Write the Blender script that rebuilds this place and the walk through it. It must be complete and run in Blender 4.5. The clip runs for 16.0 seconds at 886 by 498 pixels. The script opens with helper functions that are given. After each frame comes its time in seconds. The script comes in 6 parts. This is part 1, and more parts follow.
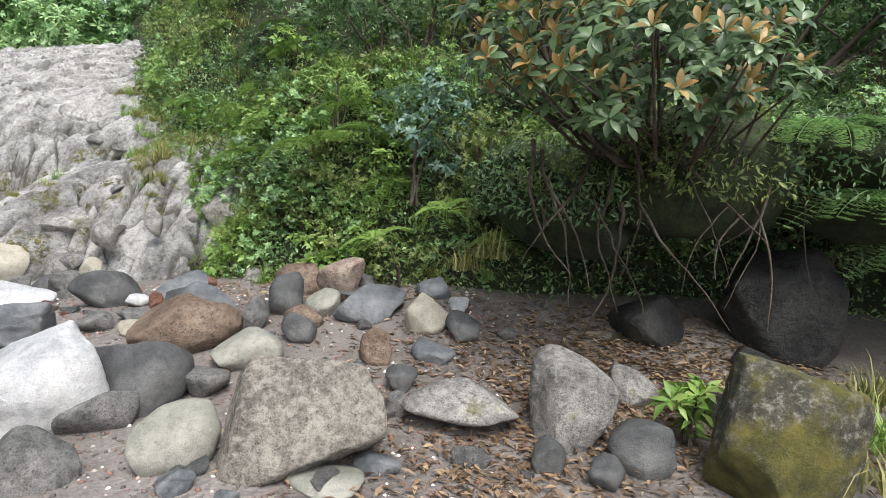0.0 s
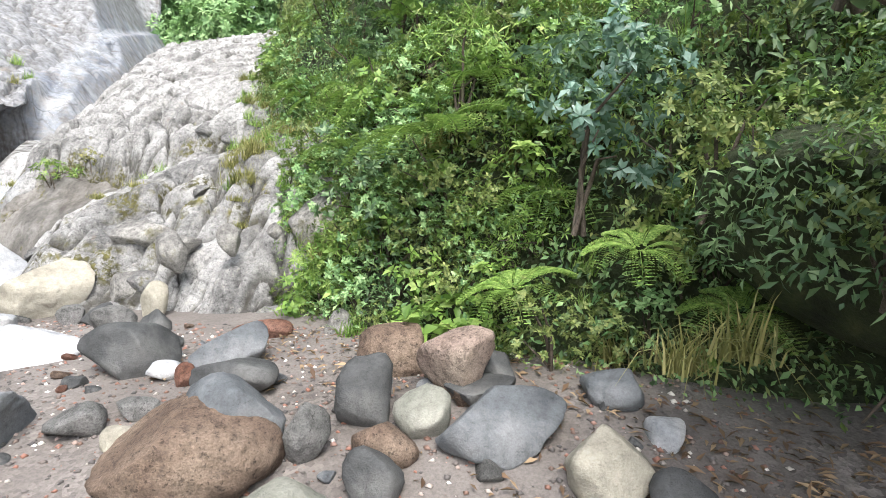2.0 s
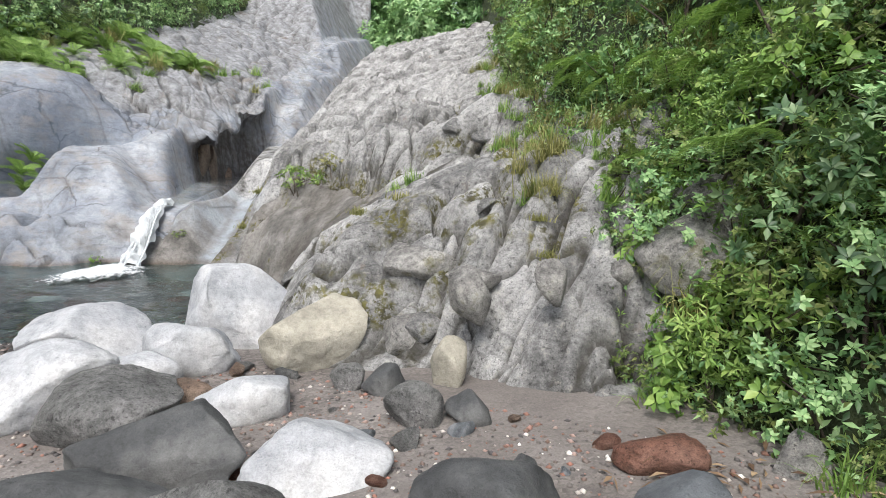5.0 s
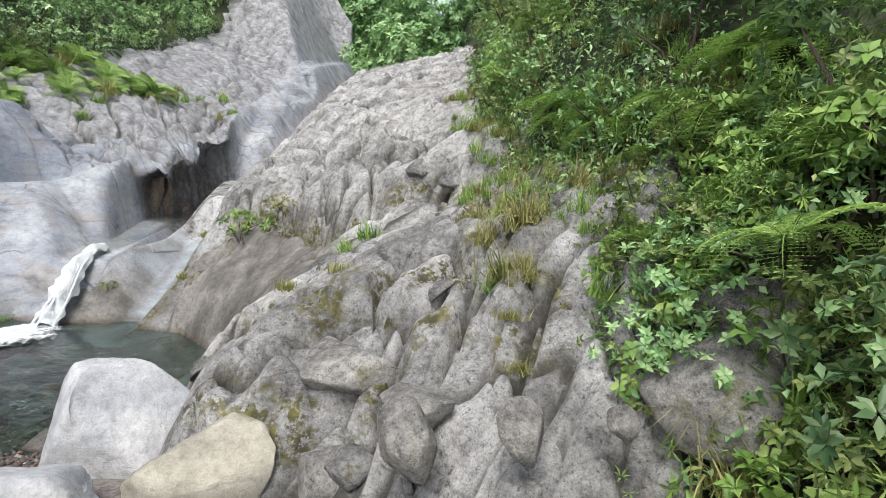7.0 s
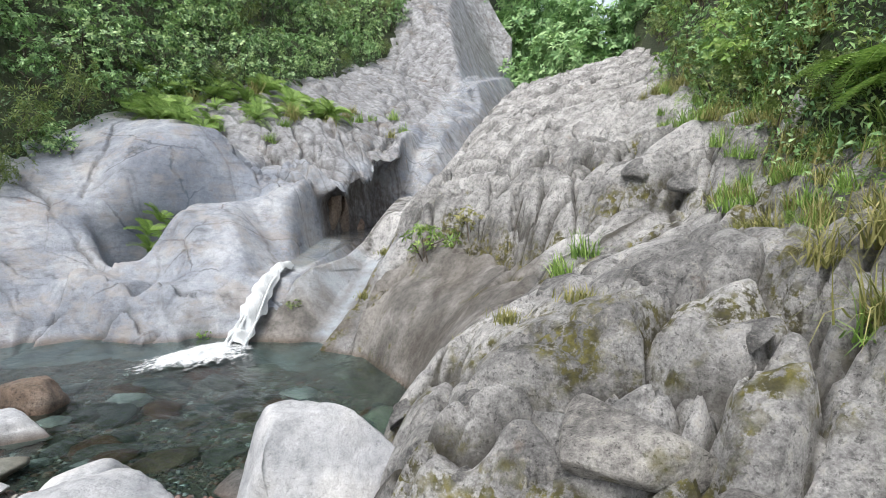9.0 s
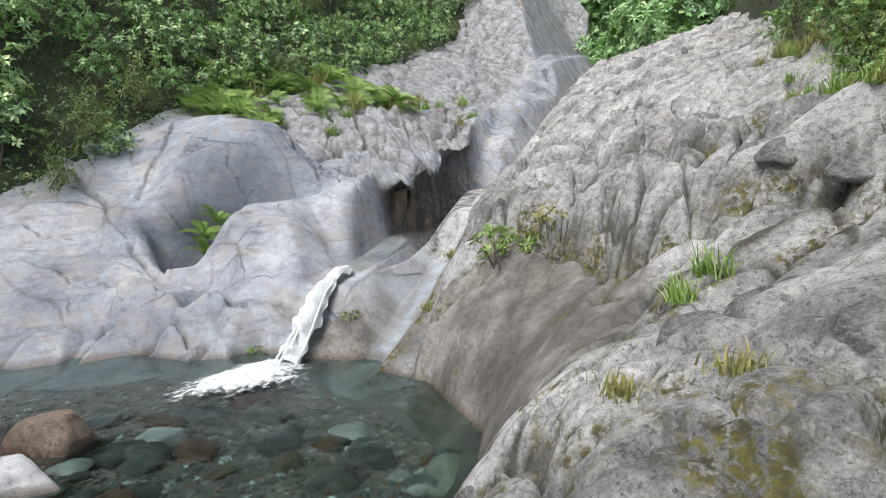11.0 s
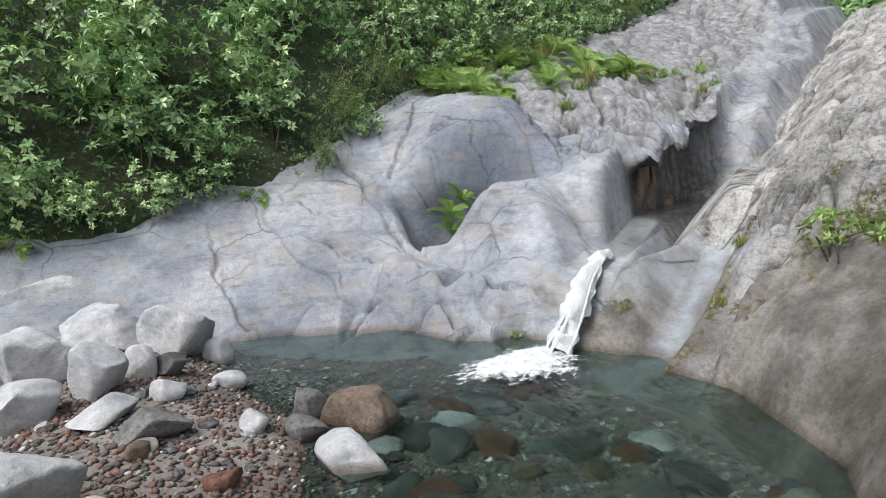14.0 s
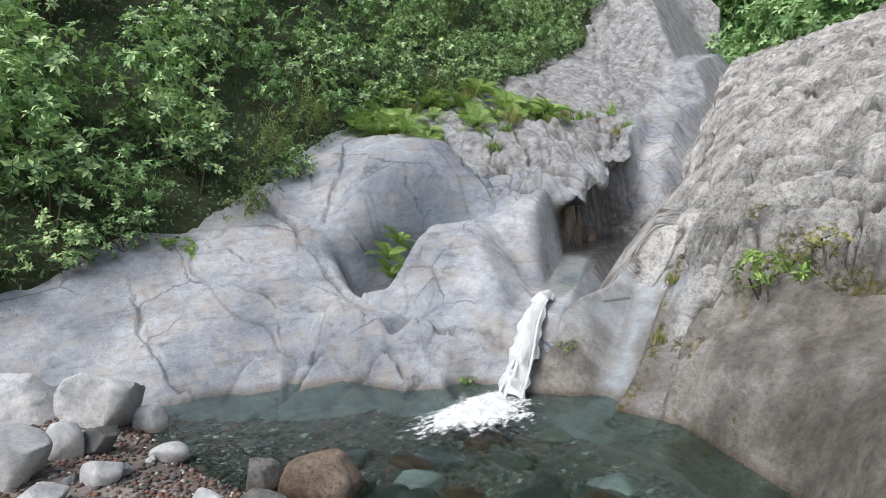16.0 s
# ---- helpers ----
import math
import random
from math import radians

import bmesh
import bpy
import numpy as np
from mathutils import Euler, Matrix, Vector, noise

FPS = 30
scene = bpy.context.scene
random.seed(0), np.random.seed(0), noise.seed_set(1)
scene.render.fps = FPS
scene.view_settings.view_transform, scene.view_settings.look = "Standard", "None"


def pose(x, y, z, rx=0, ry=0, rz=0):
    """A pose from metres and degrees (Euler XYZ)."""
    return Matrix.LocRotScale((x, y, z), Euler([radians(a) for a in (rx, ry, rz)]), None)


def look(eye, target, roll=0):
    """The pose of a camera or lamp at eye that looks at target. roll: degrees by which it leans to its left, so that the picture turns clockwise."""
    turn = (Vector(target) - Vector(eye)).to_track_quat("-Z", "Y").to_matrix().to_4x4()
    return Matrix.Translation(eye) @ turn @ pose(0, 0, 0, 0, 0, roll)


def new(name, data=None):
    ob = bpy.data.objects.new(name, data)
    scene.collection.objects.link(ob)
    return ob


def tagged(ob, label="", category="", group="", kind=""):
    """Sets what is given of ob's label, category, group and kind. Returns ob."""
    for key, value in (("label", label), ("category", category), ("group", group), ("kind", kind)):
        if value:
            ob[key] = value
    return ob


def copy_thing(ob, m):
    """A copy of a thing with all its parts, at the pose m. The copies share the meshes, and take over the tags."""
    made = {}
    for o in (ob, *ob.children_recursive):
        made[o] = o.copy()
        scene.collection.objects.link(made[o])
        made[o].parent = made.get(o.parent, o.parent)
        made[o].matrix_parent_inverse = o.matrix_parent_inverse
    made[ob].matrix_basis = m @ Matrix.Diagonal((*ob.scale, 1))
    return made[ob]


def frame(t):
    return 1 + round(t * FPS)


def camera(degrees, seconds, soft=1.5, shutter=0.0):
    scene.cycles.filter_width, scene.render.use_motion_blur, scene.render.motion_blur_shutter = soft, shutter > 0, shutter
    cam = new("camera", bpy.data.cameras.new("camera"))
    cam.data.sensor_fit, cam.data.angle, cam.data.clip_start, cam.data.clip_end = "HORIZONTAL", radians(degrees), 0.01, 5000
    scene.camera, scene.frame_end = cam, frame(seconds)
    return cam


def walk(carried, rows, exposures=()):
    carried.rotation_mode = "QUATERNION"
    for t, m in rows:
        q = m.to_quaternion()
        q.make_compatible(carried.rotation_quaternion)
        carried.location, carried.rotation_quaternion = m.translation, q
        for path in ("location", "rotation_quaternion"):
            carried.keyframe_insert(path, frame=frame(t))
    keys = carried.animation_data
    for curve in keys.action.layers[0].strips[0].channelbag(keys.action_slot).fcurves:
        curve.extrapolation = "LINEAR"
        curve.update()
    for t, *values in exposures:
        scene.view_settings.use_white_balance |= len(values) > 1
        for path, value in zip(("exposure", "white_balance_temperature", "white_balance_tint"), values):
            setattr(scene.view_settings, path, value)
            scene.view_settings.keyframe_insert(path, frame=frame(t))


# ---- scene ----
cam = camera(75.2, 16.0, soft=0.8)
PATH = [  # seconds, eye in metres (z from the pool's surface), the point looked at, roll in degrees
    (0, (-0.221, 0.368, 1.976), (-0.22, 2.363, 1.826), 4.3),
    (0.5, (-0.137, 1.064, 2.107), (-0.14, 3.059, 1.966), 4.0),
    (1, (-0.218, 1.813, 2.233), (-0.269, 3.805, 2.066), 4.2),
    (1.5, (-0.308, 2.405, 2.218), (-0.643, 4.366, 2.006), 4.3),
    (2, (-0.585, 2.893, 2.278), (-1.038, 4.826, 2.032), 4.5),
    (2.5, (-0.682, 3.196, 2.254), (-1.367, 5.049, 1.947), 4.6),
    (3, (-0.868, 3.57, 2.253), (-1.66, 5.38, 1.938), 4.5),
    (3.5, (-1.232, 3.786, 2.186), (-2.12, 5.547, 1.853), 4.4),
    (4, (-1.709, 3.96, 2.128), (-2.699, 5.664, 1.786), 4.2),
    (4.5, (-2.236, 4.17, 2.082), (-3.295, 5.839, 1.779), 2.8),
    (5, (-2.817, 4.351, 2.292), (-3.833, 6.046, 1.985), 3.0),
    (5.2, (-2.946, 4.449, 2.411), (-3.943, 6.158, 2.118), 3.2),
    (7.3, (-3.329, 5.838, 2.686), (-4.319, 7.561, 2.461), 3.2),
    (7.5, (-3.415, 5.879, 2.67), (-4.465, 7.568, 2.453), 2.9),
    (8, (-4.026, 5.942, 2.57), (-5.316, 7.457, 2.365), 1.7),
    (8.5, (-4.342, 6.004, 2.55), (-5.709, 7.451, 2.356), 1.4),
    (8.7, (-4.418, 6.116, 2.524), (-5.804, 7.544, 2.331), 1.4),
    (10.8, (-5.498, 7.273, 2.656), (-7.018, 8.549, 2.411), 0.0),
    (11, (-5.53, 7.268, 2.643), (-7.101, 8.481, 2.399), -0.3),
    (11.5, (-5.647, 7.136, 2.646), (-7.381, 8.096, 2.377), -1.0),
    (12, (-5.743, 7.031, 2.603), (-7.569, 7.785, 2.293), -0.8),
    (12.5, (-5.878, 6.842, 2.572), (-7.744, 7.484, 2.252), -0.8),
    (13, (-6.027, 6.644, 2.554), (-7.913, 7.22, 2.224), -0.7),
    (13.5, (-6.501, 6.434, 2.519), (-8.386, 7.019, 2.197), -0.8),
    (14, (-6.752, 6.415, 2.619), (-8.61, 7.088, 2.311), -1.1),
    (14.5, (-6.819, 6.24, 2.651), (-8.644, 7.006, 2.365), -1.3),
    (15, (-6.95, 6.099, 2.771), (-8.752, 6.928, 2.515), -1.8),
    (15.5, (-7.025, 6.067, 2.846), (-8.805, 6.949, 2.616), -2.0),
    (16, (-7.024, 6.049, 2.837), (-8.774, 6.996, 2.631), -1.7),
]
walk(cam, [(t, look(eye, target, roll)) for t, eye, target, roll in PATH], [(0.0, 1.15), (0.5, 1.5), (1.0, 1.65), (1.5, 1.65), (2.0, 1.6), (2.5, 1.4), (3.5, 1.15), (5.0, 1.0), (8.5, 1.02), (11.0, 0.98), (16.0, 0.88)])

# ---- light: a bright overcast sky over a narrow gorge ----
SUN_UP, SUN_ROUND = 58, 166
world = bpy.data.worlds.new("sky")
scene.world = world
world.use_nodes = True
sky = world.node_tree.nodes.new("ShaderNodeTexSky")
sky.sky_type, sky.sun_disc = "NISHITA", False
sky.sun_elevation, sky.sun_rotation = radians(SUN_UP), radians(SUN_ROUND)
sky.air_density, sky.dust_density, sky.ozone_density = 1.0, 3.0, 1.0
back = world.node_tree.nodes["Background"]
soften = world.node_tree.nodes.new("ShaderNodeHueSaturation")
soften.inputs["Saturation"].default_value = 0.5
world.node_tree.links.new(sky.outputs[0], soften.inputs["Color"])
world.node_tree.links.new(soften.outputs[0], back.inputs[0])
back.inputs[1].default_value = 0.15
sun = new("sun", bpy.data.lights.new("sun", "SUN"))
sun.data.energy, sun.data.angle, sun.data.color = 1.3, radians(25), (1.0, 0.97, 0.92)
sun.matrix_world = pose(0, 0, 30, 90 - SUN_UP, 0, 180 - SUN_ROUND)

# ---- number tools: noise on whole arrays ----
def lattice(ix, iy, iz, seed):
    h = (ix.astype(np.int64) * 374761393 + iy.astype(np.int64) * 668265263 + iz.astype(np.int64) * 2147483647 + seed * 974634777) & 0xFFFFFFFF
    h = ((h ^ (h >> 13)) * 1274126177) & 0xFFFFFFFF
    h = ((h ^ (h >> 16)) * 2246822519) & 0xFFFFFFFF
    return ((h ^ (h >> 15)) & 0xFFFFFF) / float(0xFFFFFF)


def grain(p, seed=0):
    """Smooth value noise in -1..1 at the rows of p (n, 3)."""
    i = np.floor(p)
    f = p - i
    f = f * f * f * (f * (f * 6 - 15) + 10)
    i = i.astype(np.int64)
    out = 0
    for a in (0, 1):
        for b in (0, 1):
            for c in (0, 1):
                w = (f[:, 0] if a else 1 - f[:, 0]) * (f[:, 1] if b else 1 - f[:, 1]) * (f[:, 2] if c else 1 - f[:, 2])
                out = out + w * lattice(i[:, 0] + a, i[:, 1] + b, i[:, 2] + c, seed)
    return out * 2 - 1


def fbm(p, octaves=4, seed=0, gain=0.5):
    out, amp = 0, 1.0
    for k in range(octaves):
        out = out + amp * grain(p * 2.03 ** k + 17.3 * k, seed + k)
        amp *= gain
    return out


def cells(p, seed=0):
    """Distance to the nearest and second-nearest scattered point, and the nearest cell's own number, on a plane (n, 2)."""
    i = np.floor(p).astype(np.int64)
    best, second, own = np.full(len(p), 9.0), np.full(len(p), 9.0), np.zeros(len(p))
    zero = np.zeros(len(p), np.int64)
    for a in (-1, 0, 1):
        for b in (-1, 0, 1):
            cx, cy = i[:, 0] + a, i[:, 1] + b
            qx = cx + 0.1 + 0.8 * lattice(cx, cy, zero, seed)
            qy = cy + 0.1 + 0.8 * lattice(cx, cy, zero + 1, seed)
            d = np.hypot(p[:, 0] - qx, p[:, 1] - qy)
            near = d < best
            second = np.where(near, best, np.minimum(second, d))
            own = np.where(near, lattice(cx, cy, zero + 2, seed), own)
            best = np.where(near, d, best)
    return best, second, own


def ramp(a, b, v):
    u = np.clip((v - a) / (b - a), 0, 1)
    return u * u * (3 - 2 * u)


def blend_max(a, b, k):
    h = np.clip(0.5 + 0.5 * (a - b) / k, 0, 1)
    return b + (a - b) * h + k * h * (1 - h)


def line_distance(x, y, line):
    """Distance to a polyline, the side (positive to the line's right), and the height carried along it (third number)."""
    best, side, height = np.full(x.shape, 1e9), np.zeros(x.shape), np.zeros(x.shape)
    for p, q in zip(line[:-1], line[1:]):
        dx, dy = q[0] - p[0], q[1] - p[1]
        u = np.clip(((x - p[0]) * dx + (y - p[1]) * dy) / (dx * dx + dy * dy), 0, 1)
        d = np.hypot(x - p[0] - u * dx, y - p[1] - u * dy)
        s = np.sign((x - p[0]) * dy - (y - p[1]) * dx)
        z = p[2] + u * (q[2] - p[2]) if len(p) > 2 else 0
        near = d < best
        best, side, height = np.where(near, d, best), np.where(near, s, side), np.where(near, z, height)
    return best, side, height


def inside(x, y, ring):
    odd = np.zeros(x.shape, bool)
    for p, q in zip(ring, ring[1:] + ring[:1]):
        if p[1] != q[1]:
            odd ^= ((p[1] > y) != (q[1] > y)) & (x < (q[0] - p[0]) * (y - p[1]) / (q[1] - p[1]) + p[0])
    return odd


# ---- the lie of the land: z = 0 is the pool's surface ----
POOL = [(-16.4, 5.6), (-17.6, 8.0), (-16.6, 10.6), (-15.0, 12.6), (-12.0, 13.4), (-9.6, 12.6), (-7.8, 11.2), (-7.4, 9.8), (-8.0, 8.9), (-8.6, 8.4),
        (-9.4, 7.9), (-10.2, 7.0), (-10.9, 6.7), (-12.3, 6.9), (-13.4, 6.4), (-15.0, 5.9)]
BUSH_LINE = [(-16.6, -12.0), (-17.2, 0.0), (-17.75, 4.4), (-18.3, 6.0), (-19.0, 7.55), (-19.55, 8.6), (-20.6, 9.95), (-21.5, 11.1), (-22.1, 13.0), (-22.6, 14.9), (-24.0, 16.7), (-26.5, 20.0), (-29.5, 26.0), (-36.0, 38.0)]
BANK_FOOT = [(9.0, 3.0), (6.5, 5.0), (4.8, 6.9), (2.6, 7.3), (1.0, 6.7), (0.0, 6.75), (-0.8, 7.0), (-1.6, 7.4), (-2.4, 7.75), (-3.4, 8.5), (-4.45, 9.8), (-5.2, 10.9),
             (-6.2, 12.6), (-7.6, 14.5), (-9.0, 17.0), (-10.9, 20.0), (-13.3, 25.0), (-16.5, 31.0), (-22.0, 40.0)]
STREAM = [(-13.3, 10.6, -0.3), (-13.75, 11.25, 0.5), (-14.0, 11.55, 0.88), (-15.2, 13.0, 1.02), (-16.5, 14.4, 1.2), (-17.6, 16.0, 1.22), (-18.6, 18.0, 1.3), (-18.9, 19.3, 2.4), (-19.5, 20.5, 3.8), (-21.0, 22.5, 5.2),
          (-23.0, 25.7, 7.0), (-26.0, 30.0, 8.5), (-32.0, 40.0, 11.0)]
CHUTE = [(-12.40, 10.87, -0.3), (-12.60, 11.57, 0.02), (-12.90, 12.13, 0.30), (-13.30, 12.79, 0.62), (-13.71, 13.69, 1.08), (-13.44, 14.40, 1.80)]
SPUR = [(-13.25, 11.3, 0.62), (-13.4, 11.6, 0.9), (-13.6, 12.3, 1.15), (-13.65, 13.2, 1.5), (-13.9, 14.2, 2.0), (-14.8, 15.4, 2.4)]
SHORE = [(-6.9, 7.9), (-8.3, 9.2), (-8.9, 10.2), (-9.8, 11.05), (-11.4, 11.55), (-12.9, 11.0), (-13.4, 10.5)]

# mossy crevices that part the slope into long rounded spurs
CREVICES = [[(-12.0, 12.3), (-11.0, 12.95), (-9.8, 12.65), (-8.8, 12.25), (-8.3, 12.7), (-7.3, 12.6), (-6.3, 12.1), (-6.0, 11.2), (-5.4, 10.4)],
            [(-8.7, 9.7), (-7.7, 10.1), (-7.8, 10.8), (-7.9, 11.2), (-7.4, 11.7), (-7.1, 12.5)],
            [(-12.4, 13.4), (-11.1, 13.8), (-10.1, 14.3), (-8.4, 13.9), (-7.3, 14.0)],
            [(-14.8, 15.6), (-13.3, 15.3), (-12.4, 15.8), (-10.5, 15.5), (-9.3, 15.4), (-8.2, 15.0)],
            [(-17.0, 17.6), (-14.5, 17.6), (-12.5, 18.2), (-10.5, 18.0)],
            [(-18.6, 20.3), (-17.1, 19.6), (-15.4, 20.9), (-13.5, 21.5)],
            [(-7.9, 9.2), (-7.1, 9.35), (-6.1, 9.2), (-5.6, 9.6), (-5.4, 10.4), (-4.9, 11.0)],
            [(-6.9, 8.5), (-5.8, 8.45), (-5.5, 8.8), (-5.3, 9.2), (-4.5, 9.3)],
            [(-8.1, 9.9), (-6.8, 9.65), (-5.9, 9.6)]]


def land(x, y):
    z = 0.28 + 0.42 * ramp(3.5, 6.5, y) + 0.03 * np.maximum(y - 6.5, 0)
    return z + 0.12 * np.clip(x + 3.3, -3, 3) * ramp(4, 7, y) - 0.12 * ramp(-7, -11, x)


def ground_height(x, y):
    d, _, _ = line_distance(x, y, POOL + POOL[:1])
    wet = inside(x, y, POOL)
    dry = land(x, y)
    shore = 0.3 * d + 0.012
    out = -blend_max(-dry, -shore, 0.25)
    return np.where(wet, -1.05 * (1 - np.exp(-d / 2.4)), out)


def slope_plane(x, y):
    far = np.maximum(y - 12.0, 0)
    z = 1.15 + 0.5 * (y - 8.7) + 0.25 * np.maximum(x, -10.4) + 1.4 + 0.13 * np.minimum(x + 10.4, 0)
    return z - 0.12 * np.maximum(y - 14.0, 0) - 0.55 * np.maximum(-10.9 - x - 0.72 * far, 0) ** 1.3


def lobes(u, v, wob, seed, sharp, crack, rise):
    """Rounded rock blocks: tilted flat-topped cells at different heights, with crevices between. Gives height and how deep in a crevice a point lies."""
    a, b, own = cells(np.stack([u, v], 1) + wob, seed)
    e = b - a
    s = np.exp(-sharp * e)
    return rise * (own - 0.4) * ramp(0.0, 0.16, e) + 0.22 * rise * np.minimum(e, 0.5) - crack * s, s


def pillows(u, v, wob, seed, soft, crack, rise):
    """Cushion-shaped rock lobes that meet in narrow clefts. Gives height and how deep in a cleft a point lies."""
    a, b, own = cells(np.stack([u, v], 1) + wob, seed)
    e = b - a
    s = np.exp(-(e / 0.07) ** 1.5)
    return rise * (0.75 * (1 - np.exp(-e / soft)) + 0.55 * (own - 0.5) * ramp(0.0, 0.1, e)) - crack * s, s


def slope_height(x, y, extra=False):
    """The long bedrock slope: rounded lobes with cracks between, running down to the pool."""
    z = slope_plane(x, y) + 0.1
    p = np.stack([x, y, 0 * x], 1)
    wob = np.stack([fbm(p * 0.7, 3, 5), fbm(p * 0.7 + 40, 3, 6)], 1)
    u, v = 0.87 * x - 0.50 * y, 0.50 * x + 0.87 * y
    jag = np.stack([fbm(p * 3.0, 4, 7, 0.6), fbm(p * 3.0 + 40, 4, 8, 0.6)], 1)
    a, c1 = pillows(u * 0.72, v * 0.46, 0.55 * wob + 0.04 * jag, 3, 0.12, 0.24, 0.62)
    b, c2 = pillows(u * 1.25 + 5, v * 1.1, 0.6 * wob + 0.05 * jag, 9, 0.13, 0.16, 0.36)
    c, c3 = pillows(u * 3.2 + 9, v * 2.2, 0.6 * wob + 0.08 * jag, 14, 0.16, 0.07, 0.16)
    a, b, c = a - 0.3, b - 0.16, c - 0.06
    d, _, h = line_distance(x, y, STREAM)
    g, _, _ = line_distance(x, y, CHUTE)
    bulge = np.hypot((0.87 * (x + 9.9) - 0.5 * (y - 11.5)) / 2.0, (0.5 * (x + 9.9) + 0.87 * (y - 11.5)) / 1.15)
    rift = np.min([line_distance(x + 0.12 * wob[:, 0], y + 0.12 * wob[:, 1], line)[0] for line in CREVICES], axis=0)
    gap = np.exp(-(rift / 0.13) ** 2)
    z = z - 0.24 * gap * ramp(11.0, 12.5, y)
    mound = 0.42 * (1 - np.exp(-rift / 0.3)) - 0.2 + 0.22 * ramp(11.5, 10.0, y)
    smooth = 1 - ramp(0.5, 1.1, np.minimum(d + 0.5 * ramp(15, 18, y), g + 2 * ramp(13.2, 14.2, y))) * ramp(0.7, 1.2, bulge)
    high = ramp(11.5, 14.5, y)
    patch = ramp(-0.5, 0.4, wob[:, 0])
    keep = 1 - 0.9 * smooth
    z = z + mound + a * (1 - 0.7 * smooth) * (0.6 - 0.05 * high) + b * keep * (1.0 - 0.15 * high) + 1.3 * c * patch * keep - 0.06 - 0.3 * ramp(1.25, 0.8, bulge)
    strip = (z - 0.22 * (x + 10) + 0.10 * (y - 11.5) + 0.16 * wob[:, 0]) * 2.1
    strip = np.abs(strip - np.round(strip))
    line = np.exp(-(strip / 0.11) ** 2) * ramp(1.2, 0.9, bulge) * ramp(-0.9, 0.1, wob[:, 1])
    z = z - 0.12 * line
    # thin tilted sheets that end in small ledges
    band = (z + 0.35 * u + 0.25 * wob[:, 1]) * 2.6
    saw = band - np.floor(band)
    z = z + (0.09 - 0.02 * high) * (1 - 0.6 * smooth) * (saw * (1 - ramp(0.86, 1.0, saw)) - 0.4)
    z = z + 0.10 * fbm(p * 0.8, 3, 11) + 0.013 * keep * fbm(p * 5.5, 5, 12, 0.7)
    cut = h + 0.02 + 0.25 * np.maximum(d - 0.3, 0) + 0.85 * np.maximum(d - 0.7, 0)
    z = np.where(x < -11.2, -blend_max(-z, -cut, 0.25), z)
    d, _, h = line_distance(x, y, SPUR)
    spur = h + 0.03 - 0.12 * d - 1.3 * np.maximum(d - 0.22, 0) ** 1.15 + 0.05 * wob[:, 0]
    z = blend_max(z, spur, 0.12)
    brown = ramp(0.75, 0.4, np.hypot(x + 13.1, y - 11.3))
    d, side, h = line_distance(x, y, CHUTE)
    pour = np.exp(-((d + 0.06 * wob[:, 0]) / 0.16) ** 2) * ramp(14.2, 13.4, y)
    z = np.where(y < 16, -blend_max(-z, -(h + 0.2 * d + np.where(side > 0, 3.0, 0.9) * np.maximum(d - 0.25, 0) + 0.8 * ramp(13.3, 15.5, y)), 0.12), z)
    rim = np.where((side > 0) & (y < 14), np.exp(-((d - 0.42) / 0.2) ** 2), 0)
    # ends of the slab: the sand's edge and the pool
    toe = y - (8.2 + 0.30 * np.maximum(x + 3.9, 0) + 0.05 * (x + 5)) + 0.22 * wob[:, 0]
    bumps = 0.4 * a + 0.6 * b + 0.9 * c
    z = -blend_max(-z, -(0.5 + 1.15 * toe + bumps * ramp(-0.1, 0.4, toe)), 0.12)
    d, side, _ = line_distance(x, y, SHORE)
    full = 1.0 * (1 - np.exp(-2.8 * d)) + 0.5 * d
    flank = 3.0 * ramp(12.2, 14.4, y) + np.where(side > 0, np.where(x > -11.7, full, 0.8 * d) + 0.10 * wob[:, 1] - 0.04 + 0.6 * (b + c) * keep, -1.4 * d)
    z = np.where(y < 14.5, -blend_max(-z, -flank, 0.15), z)
    brown = np.maximum(ramp(1.15, 0.95, bulge), brown)
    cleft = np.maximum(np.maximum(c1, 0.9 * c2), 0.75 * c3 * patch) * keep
    seam = 0.7 * cleft + rim + 1.0 * line + 1.1 * gap + 0.4 * np.exp(-(rift / 0.25) ** 2)
    return (z, smooth, seam, brown, pour, cleft) if extra else z


